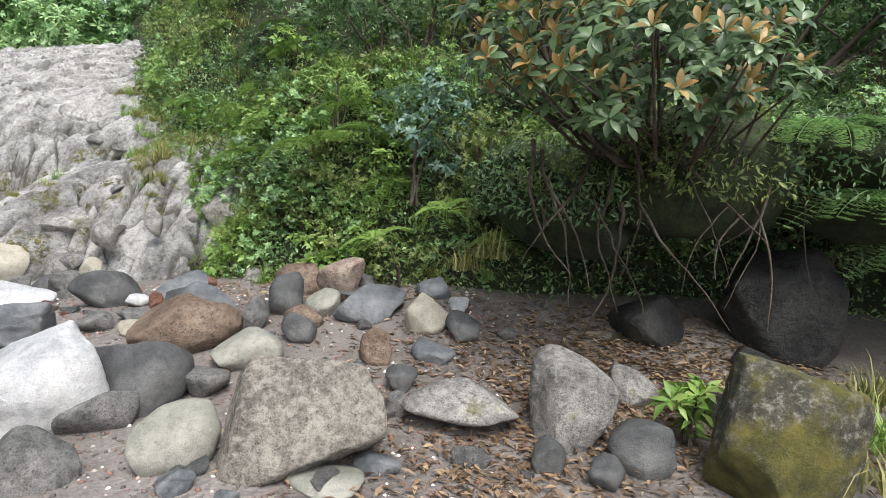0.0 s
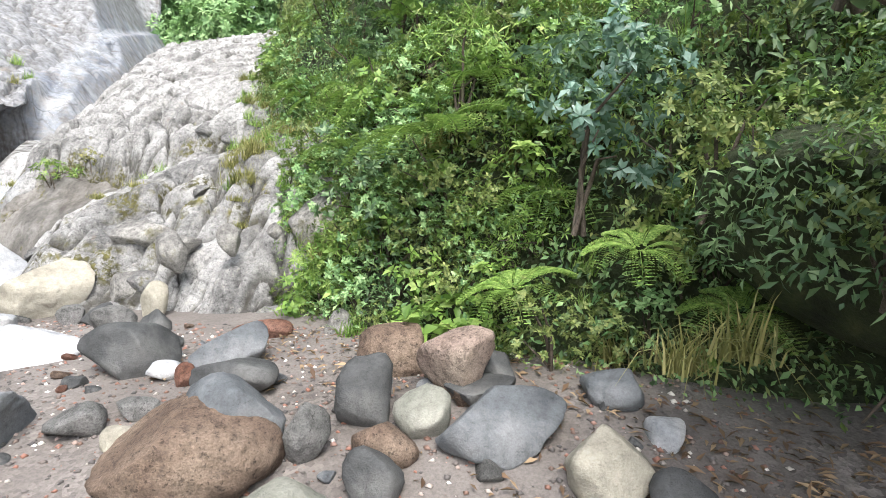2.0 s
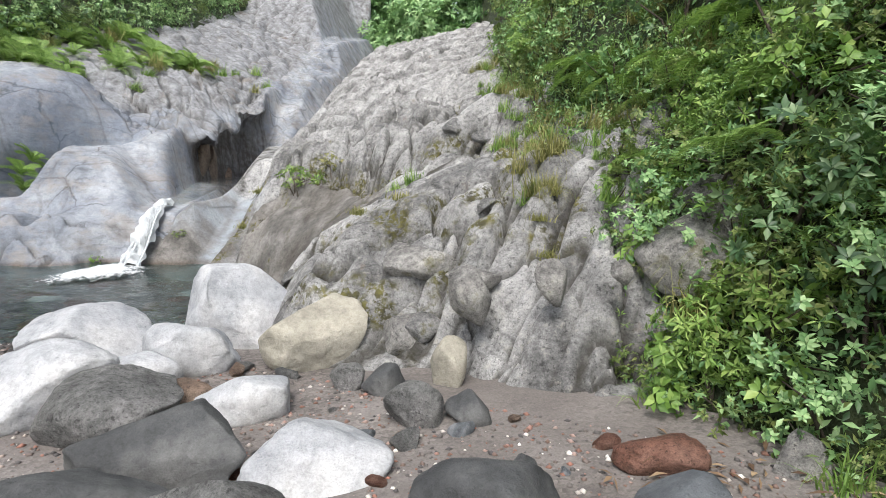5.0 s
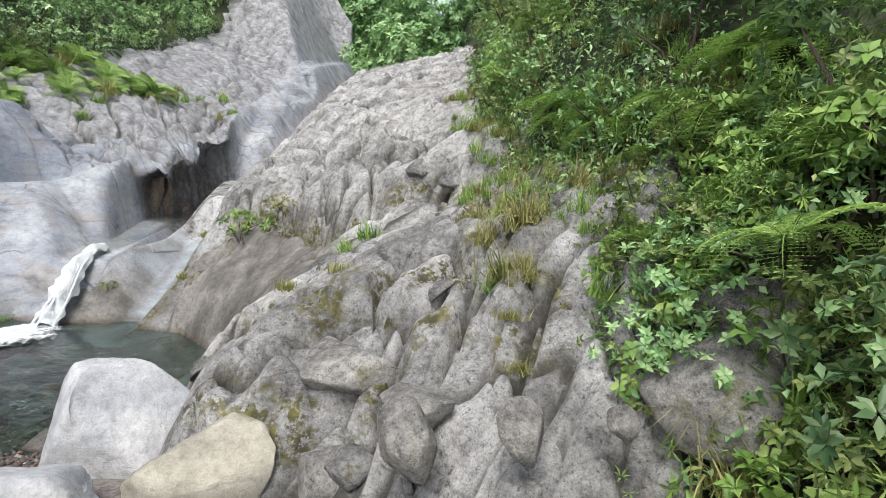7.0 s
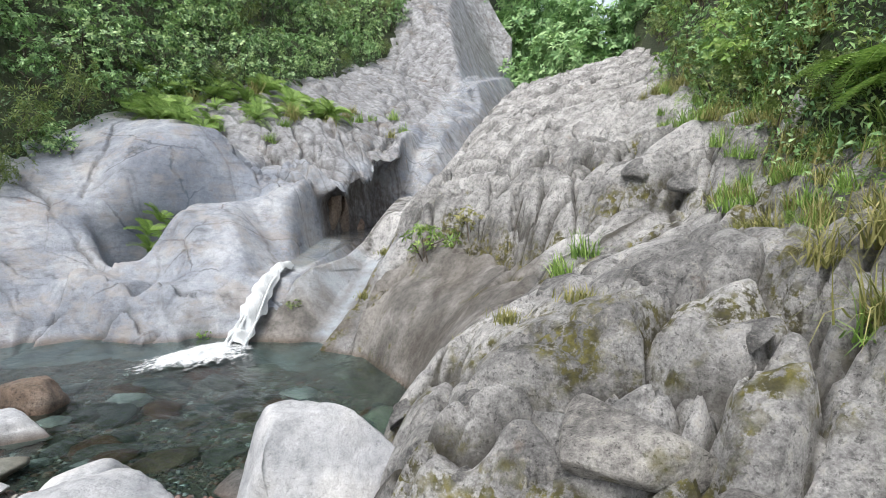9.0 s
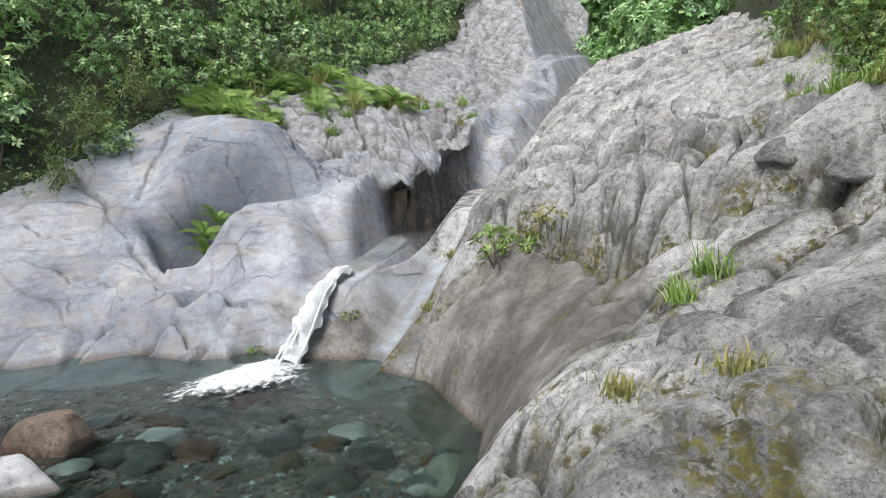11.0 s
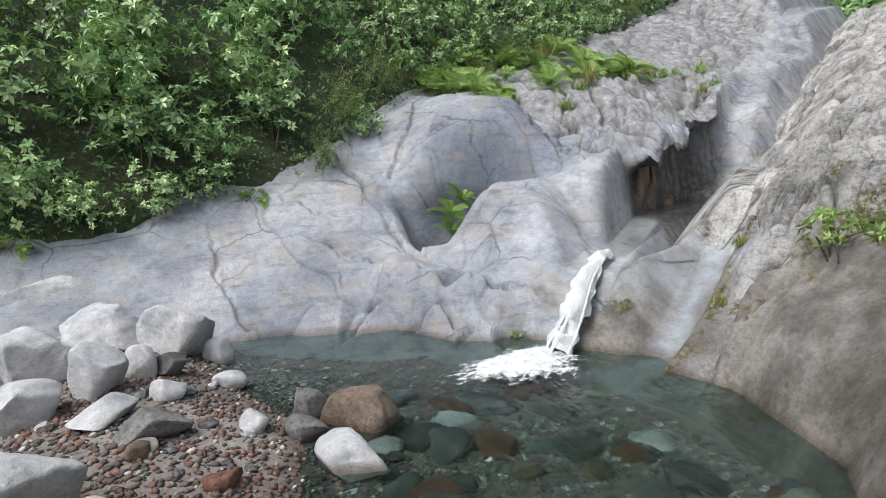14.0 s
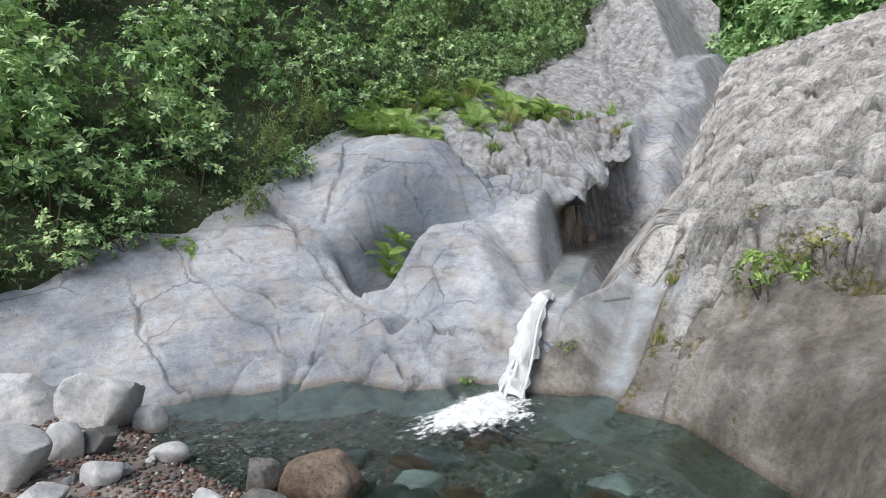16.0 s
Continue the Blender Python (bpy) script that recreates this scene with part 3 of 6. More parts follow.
    t.links.new(col, p.inputs["Base Color"])
    p.inputs["Specular IOR Level"].default_value = 0.35
    n1 = bump(t, fine.outputs[0], 1.0 if not calm else 0.6, 0.07 / scale)
    t.links.new(bump(t, pits.outputs[0], 0.5, 0.014 / scale, n1), p.inputs["Normal"])
    return m


def leafy(name, dark, mid, light, rough=0.45, through_light=0.25):
    m, t, p = mat(name)
    g = t.nodes.new("ShaderNodeNewGeometry")
    o = t.nodes.new("ShaderNodeObjectInfo")
    add = t.nodes.new("ShaderNodeMath")
    add.operation = "MULTIPLY_ADD"
    add.inputs[1].default_value = 0.8
    t.links.new(g.outputs["Random Per Island"], add.inputs[0])
    half = t.nodes.new("ShaderNodeMath")
    half.operation = "MULTIPLY"
    half.inputs[1].default_value = 0.2
    t.links.new(o.outputs["Random"], half.inputs[0])
    t.links.new(half.outputs[0], add.inputs[2])
    col = steps(t, add.outputs[0], [(0.05, dark), (0.5, mid), (0.95, light)])
    t.links.new(col, p.inputs["Base Color"])
    p.inputs["Roughness"].default_value = rough
    p.inputs["Specular IOR Level"].default_value = 0.4
    tr = t.nodes.new("ShaderNodeBsdfTranslucent")
    t.links.new(mix(t, 0.5, col, (0.20, 0.32, 0.09), "MIX"), tr.inputs[0])
    both = t.nodes.new("ShaderNodeMixShader")
    both.inputs[0].default_value = through_light
    t.links.new(p.outputs[0], both.inputs[1])
    t.links.new(tr.outputs[0], both.inputs[2])
    t.links.new(both.outputs[0], t.nodes["Material Output"].inputs[0])
    return m


ROCK = {
    "slope": rock("weathered_bedrock", (0.18, 0.178, 0.174), (0.38, 0.376, 0.368), (0.56, 0.555, 0.545), 1.3, moss=0.08, lichen=0.35, rust=0.25, cracks=0.35, slope=True),
    "knob": rock("lichened_bedrock", (0.105, 0.105, 0.105), (0.265, 0.262, 0.256), (0.44, 0.435, 0.427), 1.3, moss=0.55, lichen=0.45, rust=0.25),
    "slope_plain": rock("rough_bedrock", (0.075, 0.074, 0.072), (0.19, 0.187, 0.18), (0.33, 0.325, 0.315), 1.0, moss=0.6, rust=0.25, cracks=0.8),
    "wall": rock("polished_bedrock", (0.19, 0.21, 0.25), (0.295, 0.32, 0.36), (0.43, 0.45, 0.48), 0.7, rust=0.6, rough=0.55, cracks=0.6, calm=True, weather=True),
    "lichen": rock("lichened_stone", (0.164, 0.148, 0.127), (0.279, 0.254, 0.221), (0.394, 0.361, 0.312), 1.6, lichen=1.0),
    "white": rock("pale_stone", (0.33, 0.345, 0.365), (0.49, 0.50, 0.515), (0.64, 0.637, 0.63), 1.2, calm=True),
    "cream": rock("cream_stone", (0.246, 0.230, 0.189), (0.394, 0.369, 0.303), (0.508, 0.476, 0.394), 1.4, lichen=0.2, calm=True),
    "pale": rock("pale_green_stone", (0.197, 0.205, 0.172), (0.295, 0.295, 0.254), (0.385, 0.377, 0.328), 1.6, calm=True),
    "grey": rock("grey_stone", (0.123, 0.123, 0.119), (0.205, 0.205, 0.197), (0.295, 0.287, 0.279), 1.6),
    "blue": rock("blue_grey_stone", (0.082, 0.090, 0.098), (0.148, 0.160, 0.172), (0.246, 0.254, 0.262), 1.6, calm=True),
    "dark": rock("dark_stone", (0.049, 0.051, 0.053), (0.094, 0.097, 0.098), (0.172, 0.172, 0.168), 1.6, calm=True),
    "black": rock("black_stone", (0.021, 0.021, 0.022), (0.041, 0.041, 0.041), (0.082, 0.082, 0.078), 1.5, rough=0.6),
    "brown": rock("brown_stone", (0.125, 0.085, 0.063), (0.225, 0.16, 0.12), (0.33, 0.25, 0.19), 1.6),
    "red": rock("red_stone", (0.139, 0.061, 0.041), (0.221, 0.107, 0.074), (0.295, 0.164, 0.123), 1.6),
    "pink": rock("pink_stone", (0.271, 0.197, 0.164), (0.394, 0.303, 0.254), (0.476, 0.385, 0.312), 1.6),
    "tan": rock("tan_wet_stone", (0.131, 0.098, 0.074), (0.230, 0.172, 0.131), (0.312, 0.254, 0.205), 1.4, rough=0.45),
    "mossy": rock("mossy_stone", (0.066, 0.066, 0.049), (0.115, 0.111, 0.082), (0.197, 0.189, 0.148), 1.5, moss=1.2, lichen=0.7),
    "slabgrey": rock("lichened_grey_stone", (0.16, 0.155, 0.147), (0.31, 0.30, 0.285), (0.46, 0.445, 0.415), 1.5, moss=0.5, lichen=0.5),
}


def make_sand():
    m, t, p = mat("dark_sand_and_gravel")
    big = noise_node(t, 0.7, 4, 0.6)
    col = steps(t, big.outputs[0], [(0.3, (0.10, 0.088, 0.08)), (0.5, (0.165, 0.147, 0.135)), (0.7, (0.235, 0.215, 0.20))])
    v = node(t, "ShaderNodeTexVoronoi", Scale=32.0)
    c = t.nodes.new("ShaderNodeTexCoord")
    t.links.new(c.outputs["Object"], v.inputs["Vector"])
    peb = steps(t, v.outputs["Color"], [(0.1, gray(0.55)), (0.5, gray(0.95)), (0.9, gray(1.35))])
    where = steps(t, noise_node(t, 0.9, 4, 0.6).outputs[0], [(0.42, gray(0.15)), (0.6, gray(0.9))])
    col = mix(t, where, col, mix(t, 1.0, col, peb, "MULTIPLY"))
    fine = noise_node(t, 60, 4, 0.7)
    col = mix(t, 0.6, col, steps(t, fine.outputs[0], [(0.3, gray(0.55)), (0.6, gray(1.15))]), "MULTIPLY")
    col = wet(t, p, col, 0.95)
    t.links.new(col, p.inputs["Base Color"])
    n1 = bump(t, v.outputs["Distance"], 0.35, 0.012)
    t.links.new(bump(t, fine.outputs[0], 0.5, 0.012, n1), p.inputs["Normal"])
    return m


def make_soil():
    m, t, p = mat("leafy_soil")
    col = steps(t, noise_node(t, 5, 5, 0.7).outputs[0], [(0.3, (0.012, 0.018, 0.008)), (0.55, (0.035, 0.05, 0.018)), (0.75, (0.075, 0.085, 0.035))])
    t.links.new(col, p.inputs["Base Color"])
    p.inputs["Roughness"].default_value = 0.95
    t.links.new(bump(t, noise_node(t, 14, 5, 0.7).outputs[0], 0.8, 0.08), p.inputs["Normal"])
    return m


def make_water(name, tint):
    m, t, p = mat(name)
    p.inputs["Base Color"].default_value = (*tint, 1)
    p.inputs["Roughness"].default_value = 0.03
    p.inputs["IOR"].default_value = 1.33
    p.inputs["Transmission Weight"].default_value = 1.0
    a = noise_node(t, 2.2, 3, 0.5, "Object", (1, 1.7, 1), 25)
    b = noise_node(t, 8.0, 3, 0.55, "Object", (1, 2.0, 1), 15)
    t.links.new(bump(t, b.outputs[0], 0.35, 0.02, bump(t, a.outputs[0], 0.4, 0.07)), p.inputs["Normal"])
    return m


def make_foam():
    m, t, p = mat("white_falling_water")
    n = noise_node(t, 14, 5, 0.65, "Object", (1, 1, 0.3))
    t.links.new(steps(t, n.outputs[0], [(0.3, (0.34, 0.39, 0.42)), (0.6, (0.60, 0.62, 0.63))]), p.inputs["Base Color"])
    p.inputs["Roughness"].default_value = 0.4
    t.links.new(bump(t, n.outputs[0], 0.8, 0.04), p.inputs["Normal"])
    return m


def make_froth(name, more=0.0, stretch=(1.4, 0.8, 1), scale=9):
    """Broken foam on water: white where it is thick, holes of clear water where it thins out."""
    m, t, p = mat(name)
    p.inputs["Base Color"].default_value = (0.62, 0.65, 0.66, 1)
    p.inputs["Roughness"].default_value = 0.5
    n = noise_node(t, scale, 6, 0.7, "Object", stretch)
    t.links.new(bump(t, n.outputs[0], 0.8, 0.05), p.inputs["Normal"])
    a = t.nodes.new("ShaderNodeAttribute")
    a.attribute_name = "thick"
    add = t.nodes.new("ShaderNodeMath")
    add.operation = "ADD"
    t.links.new(n.outputs[0], add.inputs[0])
    t.links.new(a.outputs["Fac"], add.inputs[1])
    clear = t.nodes.new("ShaderNodeBsdfTransparent")
    both = t.nodes.new("ShaderNodeMixShader")
    t.links.new(steps(t, add.outputs[0], [(0.62 - more, gray(0)), (0.80 - more, gray(1))]), both.inputs[0])
    t.links.new(clear.outputs[0], both.inputs[1])
    t.links.new(p.outputs[0], both.inputs[2])
    t.links.new(both.outputs[0], t.nodes["Material Output"].inputs[0])
    return m


CASCADE, SHEET = make_froth("thin_white_water", 0.12, (6, 6, 0.8), 5), make_froth("falling_white_sheet", 0.42, (5, 5, 0.6), 6)
FROTH = make_froth("broken_foam")
SAND, SOIL, WATER, FOAM = make_sand(), make_soil(), make_water("clear_pool_water", (0.28, 0.56, 0.60)), make_foam()
THIN_WATER = make_water("clear_stream_water", (0.8, 0.86, 0.84))
GREEN = leafy("glossy_green_leaf", (0.06, 0.15, 0.055), (0.21, 0.38, 0.145), (0.42, 0.60, 0.28), 0.4)
# Leaf green darkened in the colour to stand for shade under a canopy.
SHADED_GREEN = leafy("shaded_green_leaf", (0.022, 0.06, 0.025), (0.08, 0.155, 0.065), (0.21, 0.31, 0.145), 0.4)
LIGHT_GREEN = leafy("light_green_leaf", (0.08, 0.16, 0.03), (0.20, 0.34, 0.07), (0.38, 0.50, 0.15), 0.5)
BLUE_GREEN = leafy("blue_green_leaf", (0.05, 0.11, 0.075), (0.14, 0.25, 0.19), (0.34, 0.47, 0.40), 0.25)
OLIVE = leafy("olive_leaf", (0.05, 0.08, 0.02), (0.14, 0.20, 0.055), (0.29, 0.33, 0.11), 0.5)
HILL = leafy("hillside_leaf", (0.02, 0.06, 0.025), (0.22, 0.38, 0.15), (0.60, 0.76, 0.36), 0.32, 0.14)
BUSH = leafy("leathery_leaf", (0.04, 0.075, 0.035), (0.11, 0.18, 0.085), (0.27, 0.37, 0.20), 0.3)
RUST = leafy("rusty_leaf", (0.13, 0.075, 0.02), (0.29, 0.175, 0.055), (0.45, 0.31, 0.13), 0.4)
DRY = leafy("dry_leaf", (0.08, 0.045, 0.03), (0.19, 0.12, 0.07), (0.42, 0.31, 0.19), 0.7, 0.1)
STRAW = leafy("straw_grass", (0.12, 0.13, 0.04), (0.25, 0.24, 0.08), (0.40, 0.36, 0.16), 0.6)
BARK = rock("brown_bark", (0.045, 0.035, 0.025), (0.10, 0.08, 0.06), (0.19, 0.16, 0.13), 4.0, stretch=(1, 1, 0.3))

# ---- ground, bedrock, banks, water ----
tagged(sheet("ground", ground_height, -26, 12, -10, 13.5, 0.09, SAND, lambda x, y, z: (y < 12.8)), "dark volcanic sand and gravel running down under the pool", "ground", kind="structure")
def on_slope(x, y, z):
    return (z > ground_height(x, y) - 0.4) & (z > -1.2)


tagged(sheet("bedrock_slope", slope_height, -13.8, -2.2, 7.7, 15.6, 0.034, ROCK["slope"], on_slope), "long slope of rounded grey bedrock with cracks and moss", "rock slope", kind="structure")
tagged(sheet("bedrock_slope", slope_height, -30, -3.0, 15.57, 40, 0.075, ROCK["slope"], lambda x, y, z: line_distance(x, y, STREAM)[1] > -0.5), "upper grey bedrock slope beside the gully", "rock slope", kind="structure")
tagged(sheet("bedrock_slope", slope_height, -19.5, -13.77, 10.5, 15.6, 0.06, ROCK["slope"], lambda x, y, z: (z > -0.6) & (line_distance(x, y, STREAM)[1] > -0.5)), "polished rock spur beside the stream", "rock slope", kind="structure")
def solid(x, y, z):
    return z > -0.6


def brow(x, y, z):
    """Leans the rock out over the stream's chamber and over the hollow, so that both are undercut."""
    d = line_distance(x, y, STREAM)[0]
    p = np.stack([x, y, z], 1)
    sill = 2.1 + 0.3 * np.clip(y - 14.7, 0, 4) + 0.3 * fbm(p * 1.1, 3, 45)
    k = (1.1 + 0.3 * fbm(p * 0.9, 3, 46)) * ramp(0, 0.6, z - sill) * ramp(14.3, 15.2, y) * ramp(19.6, 18.4, y) * ramp(3.6, 1.0, d)
    j = 0.5 * ramp(1.2, 2.2, z) * np.exp(-(((x + 18.3) / 0.7) ** 2 + ((y - 10.9) / 1.2) ** 2))
    return x + 0.95 * k + 0.6 * j, y - 0.2 * k - 0.6 * j, z - 0.55 * k * ramp(0.2, 1.0, z - sill)


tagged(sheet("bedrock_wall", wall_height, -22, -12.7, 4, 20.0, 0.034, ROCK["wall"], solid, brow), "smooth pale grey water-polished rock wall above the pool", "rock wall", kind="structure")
tagged(sheet("bedrock_wall", wall_height, -38, -15.0, 19.95, 42, 0.09, ROCK["wall"], solid), "upper grey rock wall of the gorge", "rock wall", kind="structure")
tagged(sheet("bedrock_wall", wall_height, -30, -21.95, -2, 20.0, 0.12, ROCK["wall"], lambda x, y, z: z > -0.6), "grey rock under the wooded hillside", "rock wall", kind="structure")
tagged(sheet("bedrock_wall", wall_height, -22, -12.7, -4, 4.05, 0.12, ROCK["wall"], lambda x, y, z: z > -0.6), "low end of the grey rock wall", "rock wall", kind="structure")
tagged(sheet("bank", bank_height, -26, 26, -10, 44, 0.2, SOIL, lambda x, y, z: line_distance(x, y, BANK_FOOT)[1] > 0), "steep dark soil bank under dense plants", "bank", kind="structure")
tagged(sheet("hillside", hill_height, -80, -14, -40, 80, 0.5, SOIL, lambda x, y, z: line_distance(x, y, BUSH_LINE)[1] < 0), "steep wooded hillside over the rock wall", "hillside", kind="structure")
water = new("water", mesh_of("water", [(-18, 5, 0), (-7, 5, 0), (-7, 13, 0), (-18, 13, 0)], [(0, 1, 2, 3)], WATER))
tagged(water, "clear blue-green pool water with small ripples", "water", kind="structure")
water.visible_shadow = False


# ---- boulders ----
LOOK = {
    "lichen": "pale beige boulder mottled with lichen", "white": "pale grey water-worn boulder by the stream", "cream": "cream-coloured rounded boulder beside the sand", "pale": "pale greenish-grey worn stone",
    "grey": "plain grey stone among the boulders", "blue": "smooth blue-grey boulder on dark sand", "dark": "dark grey rounded boulder on sand", "black": "black boulder under the overhang", "brown": "brown weathered boulder among grey ones",
    "red": "rusty red stone half sunk in sand", "pink": "pinkish angular stone with a buff side", "tan": "tan wet rock standing in the pool", "mossy": "boulder covered with yellow-green moss",
    "slabgrey": "grey lichened rock at the slope's foot",
}
ANGULAR = {"lichen": 12, "white": 7, "cream": 8, "pale": 12, "grey": 13, "blue": 9, "dark": 10, "black": 9, "brown": 3, "red": 10, "pink": 16, "tan": 12, "mossy": 9, "slabgrey": 14}


def ball(level):
    bm = bmesh.new()
    bmesh.ops.create_icosphere(bm, subdivisions=level, radius=1)
    v = np.array([q.co[:] for q in bm.verts])
    f = np.array([[q.index for q in face.verts] for face in bm.faces])
    bm.free()
    return v, f


BALLS = {k: ball(k) for k in (2, 3, 4, 5)}


def stone_mesh(name, wide, deep, high, seed, cuts, material, level):
    """A water-worn stone: a ball with flattened facets, swellings, pits and a rounded edge."""
    v, f = BALLS[level]
    rng = np.random.default_rng(seed)
    v = np.sign(v) * np.abs(v) ** 0.88
    v = v * (1 + 0.13 * grain(v * 1.1 + seed * 3.1, seed))[:, None]
    for _ in range(cuts):
        n = rng.normal(size=3)
        n /= np.linalg.norm(n)
        over = v @ n - rng.uniform(0.46, 0.74)
        v = v - np.outer(0.05 * np.log1p(np.exp(np.clip(over / 0.05, -30, 30))) * 0.95, n)
    v = v * (1 + 0.045 * fbm(v * 2.6 + seed, 5, seed + 2, 0.55) + 0.010 * grain(v * 14 + seed, seed + 9))[:, None]
    lo, hi = v.min(0), v.max(0)
    v = (v - (lo + hi) / 2) / (hi - lo) * np.array([wide, deep, high])
    return mesh_of(name, v, f, material)


def boulder(x, y, z, wide, deep, high, turn, seed, kind, lean=0.0, tip=0.0, rest=True):
    """Stands sunk a little into the ground at (x, y), z its base."""
    high = high * 1.18
    floor = one(ground_height, x, y)
    if rest and floor < z:
        z, high = floor, high + z - floor
    full = high * 1.3
    me = stone_mesh("boulder", wide, deep, full, seed, ANGULAR[kind], ROCK[kind], 5 if wide > 0.8 else 4 if wide > 0.4 else 3)
    ob = new("boulder", me)
    ob.matrix_world = pose(x, y, z + high - full / 2, lean, tip, turn)
    return tagged(ob, LOOK[kind], "boulder", "boulders in the stream bed")


boulder(-2.43, 5.38, 0.61, 0.95, 0.76, 0.37, 23, 6, 'brown')
boulder(-1.79, 5.11, 0.57, 0.58, 0.47, 0.23, 18, 7, 'pale')
boulder(-1.93, 4.61, 0.43, 0.36, 0.29, 0.16, 21, 8, 'grey')
boulder(-0.32, 5.68, 0.83, 0.43, 0.34, 0.28, 1, 13, 'cream')
boulder(0.01, 5.55, 0.79, 0.32, 0.25, 0.20, -2, 14, 'dark')
boulder(-0.73, 5.18, 0.63, 0.28, 0.22, 0.23, 6, 23, 'brown')
boulder(-0.47, 4.82, 0.52, 0.26, 0.21, 0.16, 3, 24, 'dark')
boulder(-0.46, 4.54, 0.43, 0.20, 0.16, 0.14, 3, 25, 'grey')
boulder(-1.45, 5.45, 0.69, 0.32, 0.26, 0.20, 13, 26, 'dark')
boulder(-2.33, 5.60, 0.67, 0.56, 0.45, 0.38, 34, 30, 'blue')
boulder(-1.48, 5.71, 0.76, 0.37, 0.30, 0.18, 18, 31, 'brown')
boulder(-1.35, 5.94, 0.83, 0.34, 0.27, 0.21, 14, 32, 'pale')
boulder(-0.89, 5.96, 0.87, 0.70, 0.56, 0.24, 5, 33, 'blue')
boulder(-1.72, 5.98, 0.81, 0.34, 0.27, 0.34, 21, 34, 'dark')
boulder(-1.90, 5.63, 0.71, 0.26, 0.21, 0.27, 27, 35, 'grey')
boulder(-0.30, 6.42, 1.02, 0.40, 0.32, 0.17, -6, 36, 'blue')
boulder(-3.27, 7.50, 0.73, 0.51, 0.41, 0.14, 29, 37, 'red')
boulder(-1.79, 6.77, 0.89, 0.56, 0.45, 0.29, 11, 38, 'brown')
boulder(-1.28, 6.40, 0.92, 0.52, 0.42, 0.38, 2, 39, 'pink')
boulder(-1.02, 6.55, 0.96, 0.29, 0.23, 0.19, -3, 40, 'dark')
boulder(-1.09, 6.31, 0.92, 0.43, 0.35, 0.13, -2, 41, 'dark')
boulder(-3.13, 6.24, 0.71, 0.14, 0.11, 0.14, 38, 42, 'red')
boulder(-3.38, 6.35, 0.69, 0.26, 0.21, 0.11, 40, 43, 'white')
boulder(-3.10, 6.71, 0.73, 0.57, 0.46, 0.26, 33, 44, 'blue')
boulder(-2.72, 6.21, 0.75, 0.57, 0.46, 0.20, 32, 45, 'dark')
boulder(-3.77, 6.46, 0.65, 0.71, 0.57, 0.32, 43, 46, 'dark')
boulder(-4.02, 5.36, 0.53, 0.99, 0.79, 0.30, 60, 47, 'blue')
boulder(-3.15, 5.83, 0.66, 0.25, 0.20, 0.10, 43, 48, 'grey')
boulder(-3.37, 5.58, 0.60, 0.34, 0.27, 0.15, 50, 49, 'grey')
boulder(-2.96, 5.55, 0.62, 0.31, 0.25, 0.10, 44, 50, 'cream')
boulder(-4.59, 5.40, 0.50, 0.39, 0.32, 0.15, 64, 51, 'grey')
boulder(-7.78, 8.45, 0.22, 1.19, 0.95, 0.72, 50, 52, 'white')
boulder(-6.46, 8.17, 0.39, 0.97, 0.78, 0.52, 44, 53, 'cream')
boulder(-8.19, 7.06, 0.33, 1.12, 0.90, 0.40, 63, 54, 'white')
boulder(-7.19, 6.20, 0.39, 1.00, 0.80, 0.42, 67, 55, 'white')
boulder(-7.13, 6.86, 0.35, 0.71, 0.57, 0.26, 60, 56, 'white')
boulder(-7.19, 7.43, 0.37, 0.81, 0.65, 0.38, 55, 57, 'white')
boulder(-6.44, 6.29, 0.39, 0.89, 0.71, 0.32, 62, 58, 'grey')
boulder(-5.68, 6.12, 0.46, 0.89, 0.71, 0.33, 58, 59, 'dark')
boulder(-6.08, 7.03, 0.38, 0.72, 0.58, 0.26, 50, 60, 'white')
boulder(-4.88, 6.57, 0.52, 0.83, 0.66, 0.25, 43, 61, 'white')
boulder(-4.96, 8.10, 0.55, 0.29, 0.24, 0.32, 30, 62, 'cream')
boulder(-4.82, 7.41, 0.55, 0.41, 0.33, 0.25, 33, 63, 'grey')
boulder(-4.49, 7.57, 0.59, 0.33, 0.26, 0.17, 27, 64, 'dark')
boulder(-5.34, 7.78, 0.49, 0.36, 0.29, 0.18, 36, 65, 'dark')
boulder(-5.68, 7.74, 0.45, 0.28, 0.22, 0.18, 40, 66, 'grey')
boulder(-6.48, 6.89, 0.35, 0.47, 0.37, 0.20, 55, 67, 'brown')
boulder(-5.64, 8.67, 0.48, 0.78, 0.62, 0.37, 33, 68, 'slabgrey')
boulder(-5.37, 5.52, 0.47, 0.85, 0.68, 0.36, 67, 69, 'dark')
boulder(-4.70, 5.75, 0.53, 0.71, 0.57, 0.31, 57, 70, 'grey')
boulder(-18.86, 2.95, 0.16, 1.68, 1.35, 0.74, 107, 72, 'white')
boulder(-12.13, 6.91, 0.01, 0.44, 0.35, 0.20, 90, 81, 'grey')
boulder(-14.79, 6.08, 0.01, 0.40, 0.32, 0.26, 95, 82, 'white')
boulder(-13.11, 5.65, 0.24, 0.38, 0.31, 0.17, 100, 83, 'white')
boulder(-13.88, 5.27, 0.29, 0.37, 0.29, 0.27, 101, 84, 'white')
boulder(-13.94, 5.58, 0.21, 0.41, 0.33, 0.21, 99, 85, 'dark')
boulder(-12.18, 5.56, 0.29, 0.71, 0.57, 0.19, 102, 86, 'grey')
boulder(-12.55, 5.16, 0.28, 0.62, 0.50, 0.19, 105, 87, 'white')
boulder(-10.56, 6.88, 0.01, 0.75, 0.60, 0.11, 90, 88, 'pale')
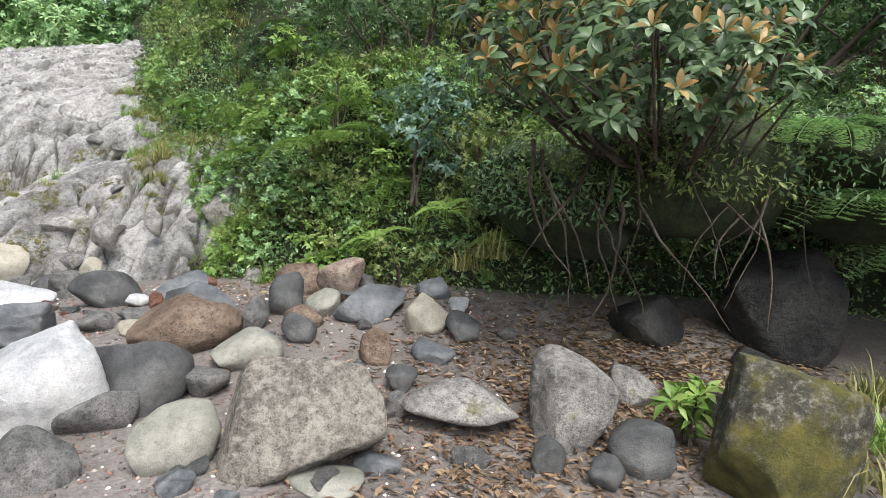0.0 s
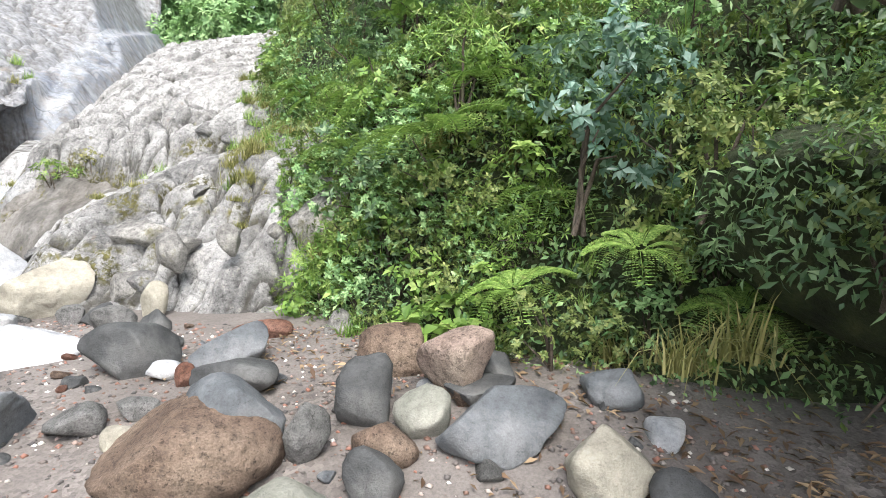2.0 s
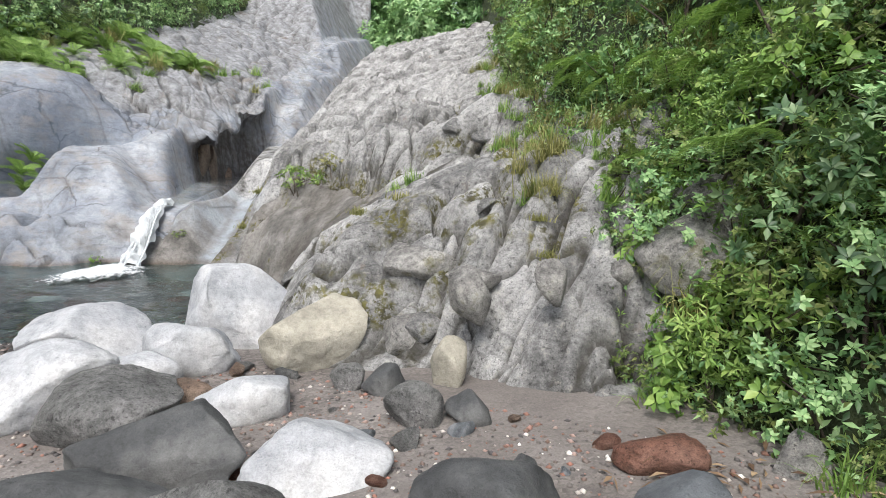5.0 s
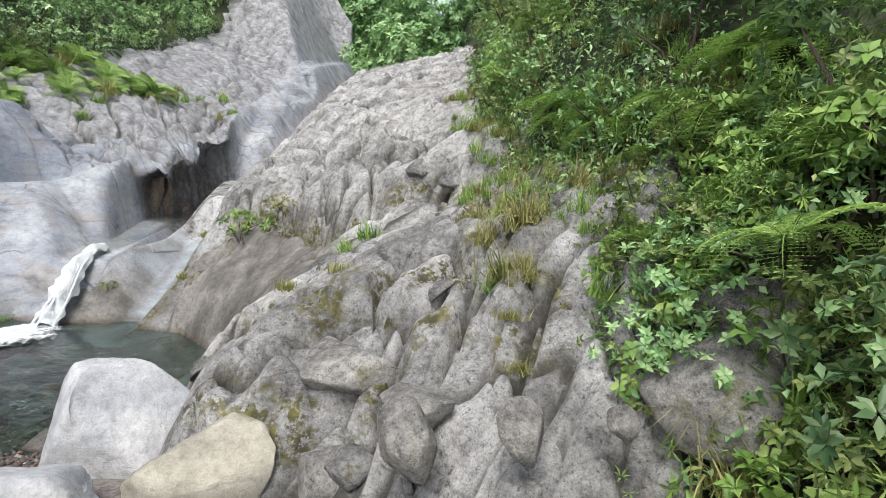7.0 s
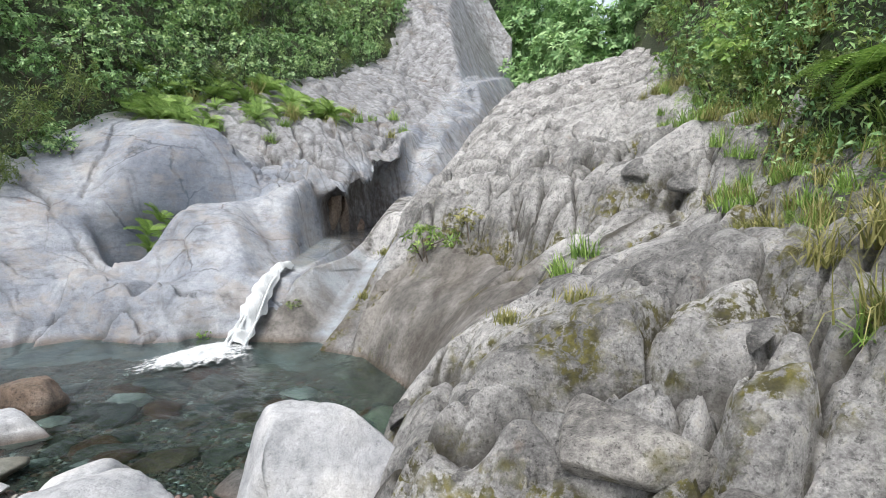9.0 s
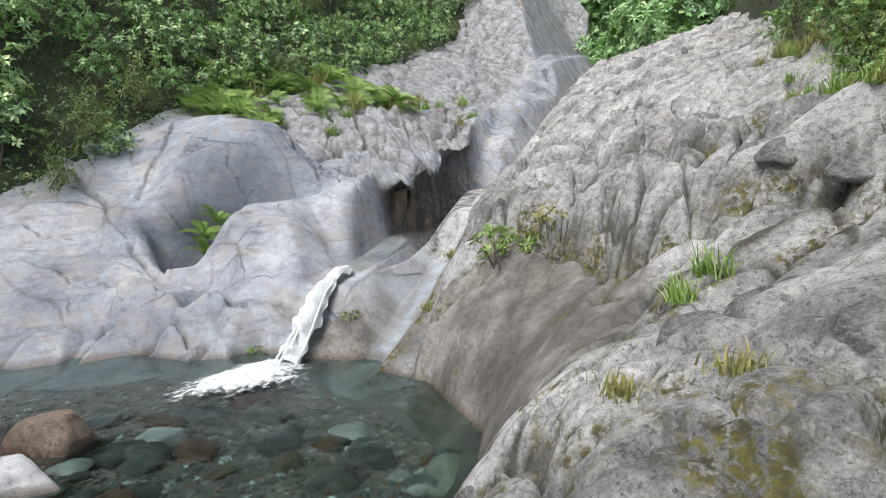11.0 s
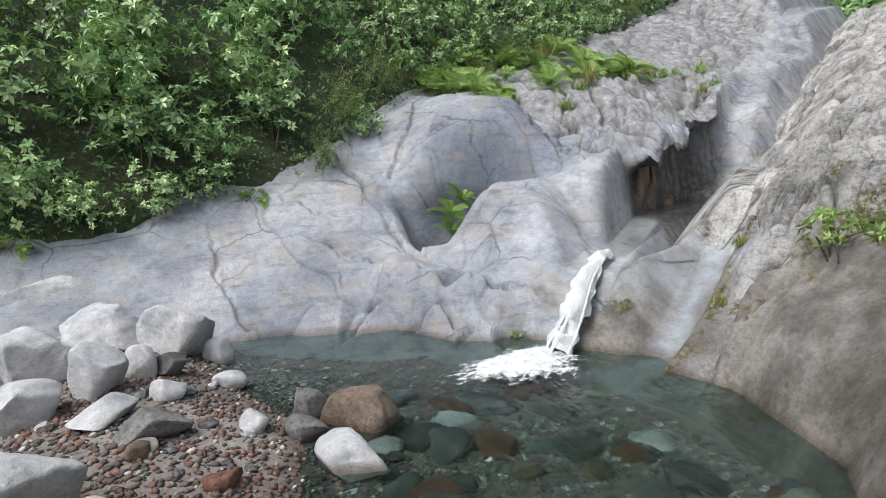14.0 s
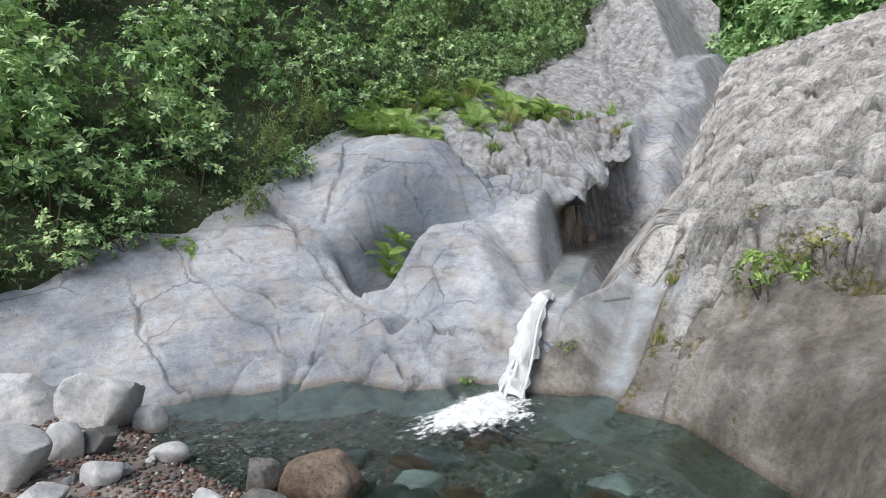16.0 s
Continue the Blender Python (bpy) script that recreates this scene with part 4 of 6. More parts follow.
boulder(-10.05, 6.81, 0.07, 0.41, 0.33, 0.12, 91, 89, 'white')
boulder(-11.23, 6.19, 0.16, 0.31, 0.25, 0.10, 97, 90, 'red')
boulder(-12.21, 6.46, 0.13, 0.29, 0.24, 0.15, 94, 91, 'white')
boulder(-13.67, 6.23, 0.03, 0.40, 0.32, 0.17, 95, 92, 'white')
boulder(-12.66, 7.03, 0.08, 0.42, 0.33, 0.15, 89, 93, 'grey')
boulder(-9.87, 7.66, 0.06, 0.37, 0.29, 0.06, 79, 94, 'white')
boulder(-17.39, 2.52, 0.16, 1.23, 0.99, 0.49, 110, 96, 'white')
boulder(0.77, 4.35, 0.45, 0.62, 0.49, 0.48, -14, 411, 'slabgrey')
boulder(1.36, 4.93, 0.50, 0.48, 0.39, 0.26, -19, 412, 'slabgrey')
boulder(1.21, 4.11, 0.40, 0.44, 0.35, 0.21, -21, 413, 'dark')
boulder(0.57, 4.00, 0.38, 0.22, 0.17, 0.12, -12, 414, 'dark')
boulder(1.99, 3.85, 0.35, 0.87, 0.70, 0.70, -32, 415, 'mossy')
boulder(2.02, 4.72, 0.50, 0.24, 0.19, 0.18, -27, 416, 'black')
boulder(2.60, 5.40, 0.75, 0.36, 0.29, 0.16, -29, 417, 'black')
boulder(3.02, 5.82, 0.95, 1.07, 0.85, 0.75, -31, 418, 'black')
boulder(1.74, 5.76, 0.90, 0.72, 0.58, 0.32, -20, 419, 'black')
boulder(0.91, 3.86, 0.35, 0.23, 0.18, 0.12, -18, 420, 'dark')
boulder(0.01, 4.57, 0.42, 0.86, 0.69, 0.26, -3, 421, 'slabgrey')
boulder(-2.85, 4.14, 0.30, 0.84, 0.67, 0.60, 35, 422, 'white')
boulder(-2.35, 4.49, 0.32, 0.72, 0.58, 0.45, 27, 423, 'dark')
boulder(-1.78, 3.81, 0.30, 0.53, 0.43, 0.31, 24, 424, 'pale')
boulder(-2.44, 3.47, 0.28, 0.51, 0.41, 0.25, 35, 425, 'grey')
boulder(-2.47, 4.16, 0.30, 0.52, 0.42, 0.24, 31, 426, 'grey')
boulder(-1.03, 3.98, 0.33, 1.03, 0.82, 0.54, 13, 427, 'lichen')
boulder(-0.82, 3.62, 0.28, 0.49, 0.39, 0.06, 10, 428, 'pale')
boulder(-0.23, 5.27, 0.50, 0.41, 0.33, 0.26, 0, 429, 'blue')
boulder(-12.27, 7.51, 0.00, 0.87, 0.69, 0.28, 82, 430, 'tan')
boulder(-11.50, 7.24, 0.00, 0.64, 0.51, 0.22, 84, 431, 'white')
boulder(-14.95, 5.59, 0.12, 0.98, 0.78, 0.60, 97, 432, 'white')
boulder(-10.86, 4.93, 0.30, 0.89, 0.71, 0.52, 109, 433, 'white')
boulder(-10.06, 6.09, 0.25, 0.72, 0.58, 0.38, 98, 434, 'white')
boulder(-10.17, 5.39, 0.30, 0.63, 0.51, 0.36, 107, 435, 'cream')
boulder(-14.25, 4.24, 0.30, 0.84, 0.67, 0.48, 106, 436, 'white')
boulder(-13.40, 4.97, 0.25, 0.57, 0.45, 0.48, 103, 437, 'white')
boulder(-12.94, 4.43, 0.25, 0.63, 0.50, 0.33, 108, 438, 'white')
boulder(-17.25, 3.47, 0.30, 1.34, 1.07, 0.53, 106, 439, 'white')
boulder(-15.46, 4.66, 0.20, 1.06, 0.84, 0.47, 102, 440, 'white')
boulder(-14.32, 3.67, 0.30, 0.82, 0.65, 0.43, 110, 441, 'white')

# ---- plants ----
def unit(v):
    return v / np.maximum(np.linalg.norm(v, axis=-1, keepdims=True), 1e-9)


def leaf_mesh(name, place, along, normal, length, width, material, fold=0.25, curl=0.15):
    """Many single leaves: each a folded blade of four faces with a pointed tip."""
    n = len(place)
    along, normal = unit(along), unit(normal)
    side = unit(np.cross(along, normal))
    up = np.cross(side, along)
    L, W = np.broadcast_to(length, n)[:, None], np.broadcast_to(width, n)[:, None]
    mid = place + along * L * 0.5
    v = np.stack([place, mid - side * W * 0.5 + up * W * fold, mid, mid + side * W * 0.5 + up * W * fold, place + along * L - up * L * curl], 1).reshape(-1, 3)
    k = np.arange(n)[:, None] * 5
    f = np.concatenate([k + np.array([[0, 2, 1]]), k + np.array([[0, 3, 2]]), k + np.array([[1, 2, 4]]), k + np.array([[2, 3, 4]])])
    return mesh_of(name, v, f, material)


def tubes(name, lines, material, sides=6):
    """Tapered round branches; each line is a list of (x, y, z, radius)."""
    verts, faces = [], []
    for line in lines:
        pts = np.array([q[:3] for q in line], float)
        first = len(verts)
        for i, q in enumerate(line):
            d = pts[min(i + 1, len(pts) - 1)] - pts[max(i - 1, 0)]
            d = d / max(np.linalg.norm(d), 1e-9)
            a = np.cross(d, (0.3, 0.9, 0.2))
            a /= max(np.linalg.norm(a), 1e-9)
            b = np.cross(d, a)
            for s in range(sides):
                w = 2 * math.pi * s / sides
                verts.append(pts[i] + q[3] * (a * math.cos(w) + b * math.sin(w)))
        for i in range(len(line) - 1):
            for s in range(sides):
                r, t = first + i * sides, (s + 1) % sides
                faces.append((r + s, r + t, r + sides + t, r + sides + s))
    return mesh_of(name, np.array(verts), np.array(faces), material)


def crown(rng, blobs, whorls, length, width, material, name="crown", up=0.5, leaves=8):
    """Whorls of leaves set on the outer part of many small clumps."""
    place, along, normal = [], [], []
    for c, r in blobs:
        n = max(int(whorls * r * r), 3)
        d = unit(rng.normal(size=(n, 3)) + np.array([0, 0, 0.35]))
        tip = np.asarray(c) + d * r * rng.uniform(0.6, 1.08, (n, 1)) * np.array([1, 1, 0.85])
        axis = unit(d + np.array([0, 0, up]) + 0.3 * rng.normal(size=(n, 3)))
        a = unit(np.cross(axis, np.array([0.31, 0.87, 0.38])))
        b = np.cross(axis, a)
        for j in range(leaves):
            w = 2 * math.pi * (j + rng.uniform(-0.3, 0.3, (n, 1))) / leaves
            out = a * np.cos(w) + b * np.sin(w)
            lift = rng.uniform(-0.25, 0.75, (n, 1))
            place.append(tip + out * 0.06 * length)
            along.append(out + axis * lift)
            normal.append(axis - out * 0.3 * lift)
    place, along, normal = np.concatenate(place), np.concatenate(along), np.concatenate(normal)
    n = len(place)
    return leaf_mesh(name, place, along, normal, length * rng.uniform(0.6, 1.2, n), width * rng.uniform(0.7, 1.2, n), material)


def shrub_blobs(rng, count, radius, tall, small, big):
    out = []
    for _ in range(count):
        d = unit(rng.normal(size=3) + np.array([0, 0, 0.4]))
        k = rng.uniform(0.35, 1.0)
        out.append(((d[0] * radius * k, d[1] * radius * k, tall * (0.5 + 0.5 * d[2] * k)), rng.uniform(small, big)))
    return out


def shrub(name, label, seed, count, radius, tall, small, big, whorls, length, width, material, group, up=0.5, leaves=8):
    """A shrub at the origin: stems and a crown of leaf whorls. Radius and height in metres."""
    rng = np.random.default_rng(seed)
    blobs = shrub_blobs(rng, count, radius, tall, small, big)
    root = tagged(new(name), label, "shrub", group)
    for c, r in blobs[:4]:
        c = np.array(c)
        bend = c * np.array([0.35, 0.35, 0.55]) + 0.06 * rng.normal(size=3)
        k = 0.5 + 0.5 * tall
        part("stem", tubes("stem", [[(0.04 * rng.normal(), 0.04 * rng.normal(), -0.3, 0.022 * k), (*bend, 0.014 * k), (*c, 0.005 * k)]], BARK, 5), root, "thin brown branching stem")
    part("crown", crown(rng, blobs, whorls, length, width, material, up=up, leaves=leaves), root)
    return root


def fern_frond(rng, length, material, pairs=20):
    """One arching frond along +x: a midrib with tapering pairs of toothed leaflets."""
    place, along, size = [], [], []
    ribs = []
    for i in range(pairs):
        s = 0.12 + 0.88 * i / (pairs - 1)
        x, z = length * s * (1 - 0.22 * s), length * (0.40 * s - 0.72 * s * s)
        ribs.append((x, 0, z, 0.006 * (1.1 - s) * length + 0.0015))
        reach = length * 0.24 * math.sin(math.pi * min(1, 0.18 + 0.82 * (1 - s) ** 0.8)) * (1 - 0.35 * (s < 0.2))
        for k in (-1, 1):
            for j in range(5):
                w = (j + 0.5) / 5
                place.append((x + 0.12 * reach * w, k * reach * w, z - 0.10 * reach * w * w))
                along.append((0.75, k * 0.65, -0.1))
                size.append(0.034 * length * (1.25 - w) + 0.012 * length)
                place.append((x + 0.12 * reach * w, k * reach * w, z - 0.10 * reach * w * w))
                along.append((-0.45, k * 0.85, -0.1))
                size.append(0.034 * length * (1.25 - w) + 0.008 * length)
    size = np.array(size)
    place, along = np.array(place, float), np.array(along, float)
    normal = np.tile((0, 0, 1.0), (len(place), 1)) + 0.15 * rng.normal(size=(len(place), 3))
    return leaf_mesh("frond", place, along, normal, size * 1.5, size * 0.75, material, 0.1, 0.05), tubes("midrib", [ribs], material, 4)


def fern(label, seed, fronds, length, material, arc=360, tilt=25):
    rng = np.random.default_rng(seed)
    root = tagged(new("fern"), label, "fern", "ferns on the banks")
    leaf, rib = fern_frond(rng, length, material)
    for i in range(fronds):
        a = arc * (i + rng.uniform(-0.3, 0.3)) / fronds
        f = part("frond", leaf, root)
        f.matrix_local = pose(0, 0, 0, rng.uniform(-12, 12), -tilt * rng.uniform(0.5, 1.5), a) @ Matrix.Diagonal((*[rng.uniform(0.75, 1.1)] * 3, 1))
        part("midrib", rib, f)
    return root


def tuft(label, seed, blades, length, material, droop=0.6):
    """A tuft of narrow arching grass blades."""
    rng = np.random.default_rng(seed)
    v, f = [], []
    for _ in range(blades):
        a, lean, L, w = rng.uniform(0, 2 * math.pi), rng.uniform(0.15, 1.0), length * rng.uniform(0.5, 1.15), 0.006 + 0.004 * rng.random()
        d, s = np.array([math.cos(a), math.sin(a), 0]), np.array([-math.sin(a), math.cos(a), 0])
        base = 0.07 * rng.normal(size=3) * np.array([1, 1, 0])
        k = len(v)
        for j, u in enumerate((0, 0.35, 0.7, 1.0)):
            c = base + d * L * u * lean * (0.4 + 0.6 * u) + np.array([0, 0, L * (u * (1.1 - 0.4 * lean) - droop * lean * u * u * u)])
            v += [c - s * w * (1.05 - u), c + s * w * (1.05 - u)]
        f += [(k, k + 1, k + 3, k + 2), (k + 2, k + 3, k + 5, k + 4), (k + 4, k + 5, k + 7, k + 6)]
    return tagged(new("grass_tuft", mesh_of("grass_tuft", np.array(v), np.array(f), material)), label, "grass", "grass tufts")


def scatter(rng, count, spot):
    return [spot(rng) for _ in range(count)]


def set_out(kinds, places):
    """Puts a kind's first thing at its first place and copies at the rest; places: (kind, x, y, z, turn, lean, size)."""
    used = set()
    for k, x, y, z, rx, ry, turn, size in places:
        ob = kinds[k]
        m = pose(x, y, z, rx, ry, turn) @ Matrix.Diagonal((size, size, size, 1))
        if k in used:
            ob = copy_thing(ob, m)
            ob.matrix_basis = m
        else:
            ob.matrix_basis = m
            used.add(k)


rng = np.random.default_rng(7)
# the wooded slope over the wall
far_kinds = [
    shrub("shrub", "dense dark green broad-leaved shrub on the hillside", 101, 20, 1.25, 2.2, 0.28, 0.5, 36, 0.19, 0.085, HILL, "hillside shrubs"),
    shrub("shrub", "dense glossy green shrub with upright leaf clusters", 102, 20, 1.3, 2.0, 0.28, 0.5, 36, 0.18, 0.085, HILL, "hillside shrubs", 0.9),
    shrub("shrub", "lighter yellow-green leafy shrub on the hillside", 103, 16, 1.0, 2.0, 0.26, 0.44, 42, 0.17, 0.075, GREEN, "hillside shrubs"),
    shrub("shrub", "pale olive shrub with drooping narrow leaves", 104, 16, 1.0, 2.1, 0.3, 0.5, 34, 0.20, 0.045, OLIVE, "hillside shrubs", 0.1),
    shrub("shrub", "small bright green shrub at the rock's edge", 105, 10, 0.55, 1.0, 0.22, 0.34, 40, 0.14, 0.075, LIGHT_GREEN, "hillside shrubs", 0.8),
]
places = []
for row in range(8):
    gap = (1.0, 1.2, 1.35, 1.5, 1.7, 1.9, 2.3, 2.8)[row]
    for t in np.arange(-7, 36, gap):
        off = (0.25, 0.9, 1.9, 3.0, 4.3, 5.8, 7.8, 10.5)[row] + rng.uniform(-0.25, 0.25)
        y = t + rng.uniform(-0.4, 0.4)
        x = np.interp(y, [q[1] for q in BUSH_LINE], [q[0] for q in BUSH_LINE]) - off
        if 10.6 < y < 17.5 and row < 1 or y > 22 and row < 1:
            continue
        z = one(hill_height, x, y)
        k = rng.choice(5, p=(0.34, 0.24, 0.10, 0.02, 0.30)) if row == 0 else rng.choice(5, p=(0.40, 0.26, 0.20, 0.09, 0.05))
        size = rng.uniform(0.8, 1.15) * (0.6, 0.85, 1.0, 1.05, 1.1, 1.25, 1.4, 1.7)[row]
        if y > 9 and row < 4:
            size *= 0.75
        places.append((k, x, y, z - 0.2, rng.uniform(-8, 8), rng.uniform(4, 20), rng.uniform(-40, 40), size))
set_out(far_kinds, places)

# trees closing the head of the gorge
tree = shrub("tree", "tall dark green tree at the head of the gorge", 120, 26, 2.6, 6.5, 0.7, 1.4, 16, 0.42, 0.16, GREEN, "gorge trees")
tree["category"] = "tree"
places = []
for i in range(26):
    a, k = rng.uniform(0, 1), rng.uniform(0, 1)
    x, y = -40 + 34 * a + rng.uniform(-1, 1), 40 + 9 * k - 7 * abs(a - 0.35) + 3
    places.append((0, x, y, 11.0 + 8 * abs(a - 0.36) + 2.5 * k - 3.0, 0, 0, rng.uniform(0, 360), rng.uniform(0.8, 1.3)))
for i in range(24):
    x, y = -34 + 26 * i / 23 + rng.uniform(-0.8, 0.8), 41.5 + rng.uniform(0, 3)
    places.append((0, x, y, 4.5 + 3.0 * rng.random(), 0, 0, rng.uniform(0, 360), rng.uniform(0.9, 1.3)))
set_out([tree], places)

# the near bank
near_kinds = [
    shrub("small_shrub", "small dense shrub with fine dark green leaves", 111, 14, 0.42, 0.7, 0.14, 0.24, 140, 0.065, 0.033, GREEN, "bank plants"),
    shrub("low_shrub", "low olive-green shrub with tiny crowded leaves", 112, 14, 0.42, 0.62, 0.14, 0.24, 170, 0.055, 0.027, OLIVE, "bank plants"),
    shrub("leafy_herb", "bright green bank plant with broad soft leaves", 113, 12, 0.40, 0.55, 0.14, 0.24, 80, 0.095, 0.055, LIGHT_GREEN, "bank plants", 0.9, 6),
    shrub("tall_shrub", "tall green shrub with glossy leaves, coloured dark as if in shade", 114, 20, 0.85, 1.6, 0.24, 0.42, 75, 0.10, 0.042, SHADED_GREEN, "bank plants"),
    shrub("narrow_leaved_shrub", "drooping yellow-green shrub with narrow leaves", 115, 14, 0.48, 0.75, 0.15, 0.26, 130, 0.075, 0.016, LIGHT_GREEN, "bank plants", 0.2, 6),
]
foot = np.array(BANK_FOOT)
run = np.concatenate([[0], np.cumsum(np.hypot(*np.diff(foot, axis=0).T))])


def bank_spot(s, off):
    i = min(max(int(np.searchsorted(run, s)) - 1, 0), len(foot) - 2)
    p, q = foot[i], foot[i + 1]
    d = (q - p) / np.hypot(*(q - p))
    x, y = p + (q - p) * (s - run[i]) / (run[i + 1] - run[i]) + np.array([d[1], -d[0]]) * off
    return x, y


places = []
for row in range(10):
    off = (0.02, 0.18, 0.36, 0.56, 0.8, 1.1, 1.7, 2.6, 4.0, 5.8)[row]
    gap = (0.5, 0.6, 0.6, 0.65, 0.7, 0.85, 1.05, 1.35, 1.75, 2.3)[row]
    for s in np.concatenate([np.arange(0.5, 14, gap * (0.75 if row > 5 else 1)), np.arange(14, run[-1] - 4, gap)]):
        s = s + rng.uniform(-0.25, 0.25)
        if s > 24 and (row < 5 and rng.random() < 0.65 or s > 32 and row < 3):
            continue
        x, y = bank_spot(s, off + rng.uniform(-0.08, 0.12))
        if 0.6 < x < 5.6 and row < 2 or 8.9 < y < 12.2 and row < 6 and rng.random() < 0.72 or row < 4 and min(math.hypot(x + 0.55, y - 6.85), math.hypot(x + 1.0, y - 7.0)) < 0.45 or row < 6 and min(math.hypot(x + 0.6, y - 7.2), math.hypot(x + 1.9, y - 7.8)) < 0.4:
            continue
        k = rng.choice(5, p=(0.36, 0.34, 0.16, 0.02, 0.12)) if row < 6 else rng.choice(5, p=(0.06, 0.05, 0.09, 0.72, 0.08))
        size = rng.uniform(0.75, 1.15) * (0.7 if row == 0 else 1.0) * (1.3 if row > 7 else 1) * (1.0 + 0.03 * max(s - 20, 0))
        if row >= 6 and k != 3:
            size *= 1.6
        places.append((k, x, y, one(bank_height, x, y) - 0.12, rng.uniform(-15, 15), rng.uniform(-15, 15), rng.uniform(0, 360), size))
for i in range(230):
    x, y = bank_spot(rng.uniform(11.5, 16.2), 0.02 + 1.3 * rng.random())
    if min(math.hypot(x + 0.55, y - 6.85), math.hypot(x + 0.6, y - 7.2)) < 0.4:
        continue
    places.append((int(rng.choice(5, p=(0.3, 0.2, 0.3, 0.02, 0.18))), x, y, one(bank_height, x, y) - 0.1, rng.uniform(5, 40), rng.uniform(-15, 15), rng.uniform(0, 360), rng.uniform(0.5, 0.95)))
# Extra shrubs leaned out over the undercut, added to shade what lies below.
for i in range(14):
    x = 0.8 + 0.5 * i
    places.append((3, x, 6.7 - 0.12 * abs(x - 2) + 0.5 * rng.random(), 3.5 + 0.5 * rng.random(), rng.uniform(25, 50), 0, 77 * i, rng.uniform(0.9, 1.25)))
set_out(near_kinds, places)


def leaf_carpet(name, label, count, spot, height, length, width, material, lift):
    """Loose low foliage that covers a slope, leaf by leaf."""
    xy = np.array([spot() for _ in range(count)])
    z = height(xy[:, 0], xy[:, 1])
    e = 0.15
    nx = (height(xy[:, 0] - e, xy[:, 1]) - height(xy[:, 0] + e, xy[:, 1])) / (2 * e)
    ny = (height(xy[:, 0], xy[:, 1] - e) - height(xy[:, 0], xy[:, 1] + e)) / (2 * e)
    n = unit(np.stack([nx, ny, np.ones(count)], 1))
    place = np.stack([xy[:, 0], xy[:, 1], z], 1) + n * (lift * rng.random((count, 1)) ** 0.7)
    along = rng.normal(size=(count, 3)) * 0.8 + n * 0.5 + np.array([0, 0, -0.1])
    ob = new(name, leaf_mesh(name, place, along, n + 0.5 * rng.normal(size=(count, 3)) + np.array([0, 0, 0.5]), length * rng.uniform(0.5, 1.3, count), width * rng.uniform(0.6, 1.2, count), material))
    return tagged(ob, label, "foliage", kind="stuff")


def near_spot():
    return bank_spot(rng.uniform(0.5, 25), 1.15 * rng.random() if rng.random() < 0.7 else 1.1 + 2.6 * rng.random())


def hill_spot():
    y = rng.uniform(-6, 26)
    return np.interp(y, [q[1] for q in BUSH_LINE], [q[0] for q in BUSH_LINE]) - 9 * rng.random() ** 1.3 - 0.35, y


leaf_carpet("undergrowth", "mixed small green leaves covering the bank", 22000, near_spot, bank_height, 0.075, 0.036, SHADED_GREEN, 0.16)
leaf_carpet("undergrowth", "fresh green leaves covering the bank", 20000, near_spot, bank_height, 0.075, 0.036, GREEN, 0.26)
leaf_carpet("undergrowth", "yellow-green small leaves covering the bank", 9000, near_spot, bank_height, 0.075, 0.022, OLIVE, 0.35)
leaf_carpet("undergrowth", "green leaves high on the bank, coloured dark as if in shade", 42000, lambda: (rng.uniform(0.5, 9.5), rng.uniform(7.6, 12.5)), bank_height, 0.11, 0.05, SHADED_GREEN, 0.5)
leaf_carpet("undergrowth", "green leaves covering the hillside, coloured dark as if in shade", 22000, hill_spot, hill_height, 0.12, 0.06, SHADED_GREEN, 0.5)

# ---- falling and running water ----
def ribbon(name, line, material, seed, thick=0.35, across=9, steps_each=10, rough=0.25):
    """Running water: a rounded, uneven strip along a line of (x, y, z, half width)."""
    pts = []
    for p, q in zip(line[:-1], line[1:]):
        for i in range(steps_each):
            pts.append(np.array(p) + (np.array(q) - np.array(p)) * i / steps_each)
    pts.append(np.array(line[-1], float))
    pts = np.array(pts)
    d = unit(np.gradient(pts[:, :3], axis=0))
    side = unit(np.cross(d, (0, 0, 1.0)))
    up = np.cross(side, d)
    v, f = [], []
    for i in range(len(pts)):
        for j in range(across):
            w = 2 * j / (across - 1) - 1
            v.append(pts[i, :3] + side[i] * w * pts[i, 3] + up[i] * thick * pts[i, 3] * (1 - w * w))
    v = np.array(v)
    wave = fbm(v * np.array([7, 7, 2.5]) + seed, 3, seed)
    half = np.repeat(pts[:, 3], across)[:, None]
    v = v + np.repeat(up, across, 0) * half * rough * wave[:, None] + np.repeat(side, across, 0) * half * rough * 0.8 * fbm(v * 6 + 9, 2, seed + 5)[:, None]
    k = np.arange(len(pts) * across).reshape(len(pts), across)
    f = np.stack([k[:-1, :-1].ravel(), k[:-1, 1:].ravel(), k[1:, 1:].ravel(), k[1:, :-1].ravel()], 1)
    return new(name, mesh_of(name, v, f, material))


FALL = [(-14.55, 12.1, 1.02), (-14.2, 11.65, 1.02), (-13.9, 11.25, 0.86), (-13.62, 10.9, 0.52), (-13.42, 10.6, 0.2), (-13.28, 10.35, -0.02)]


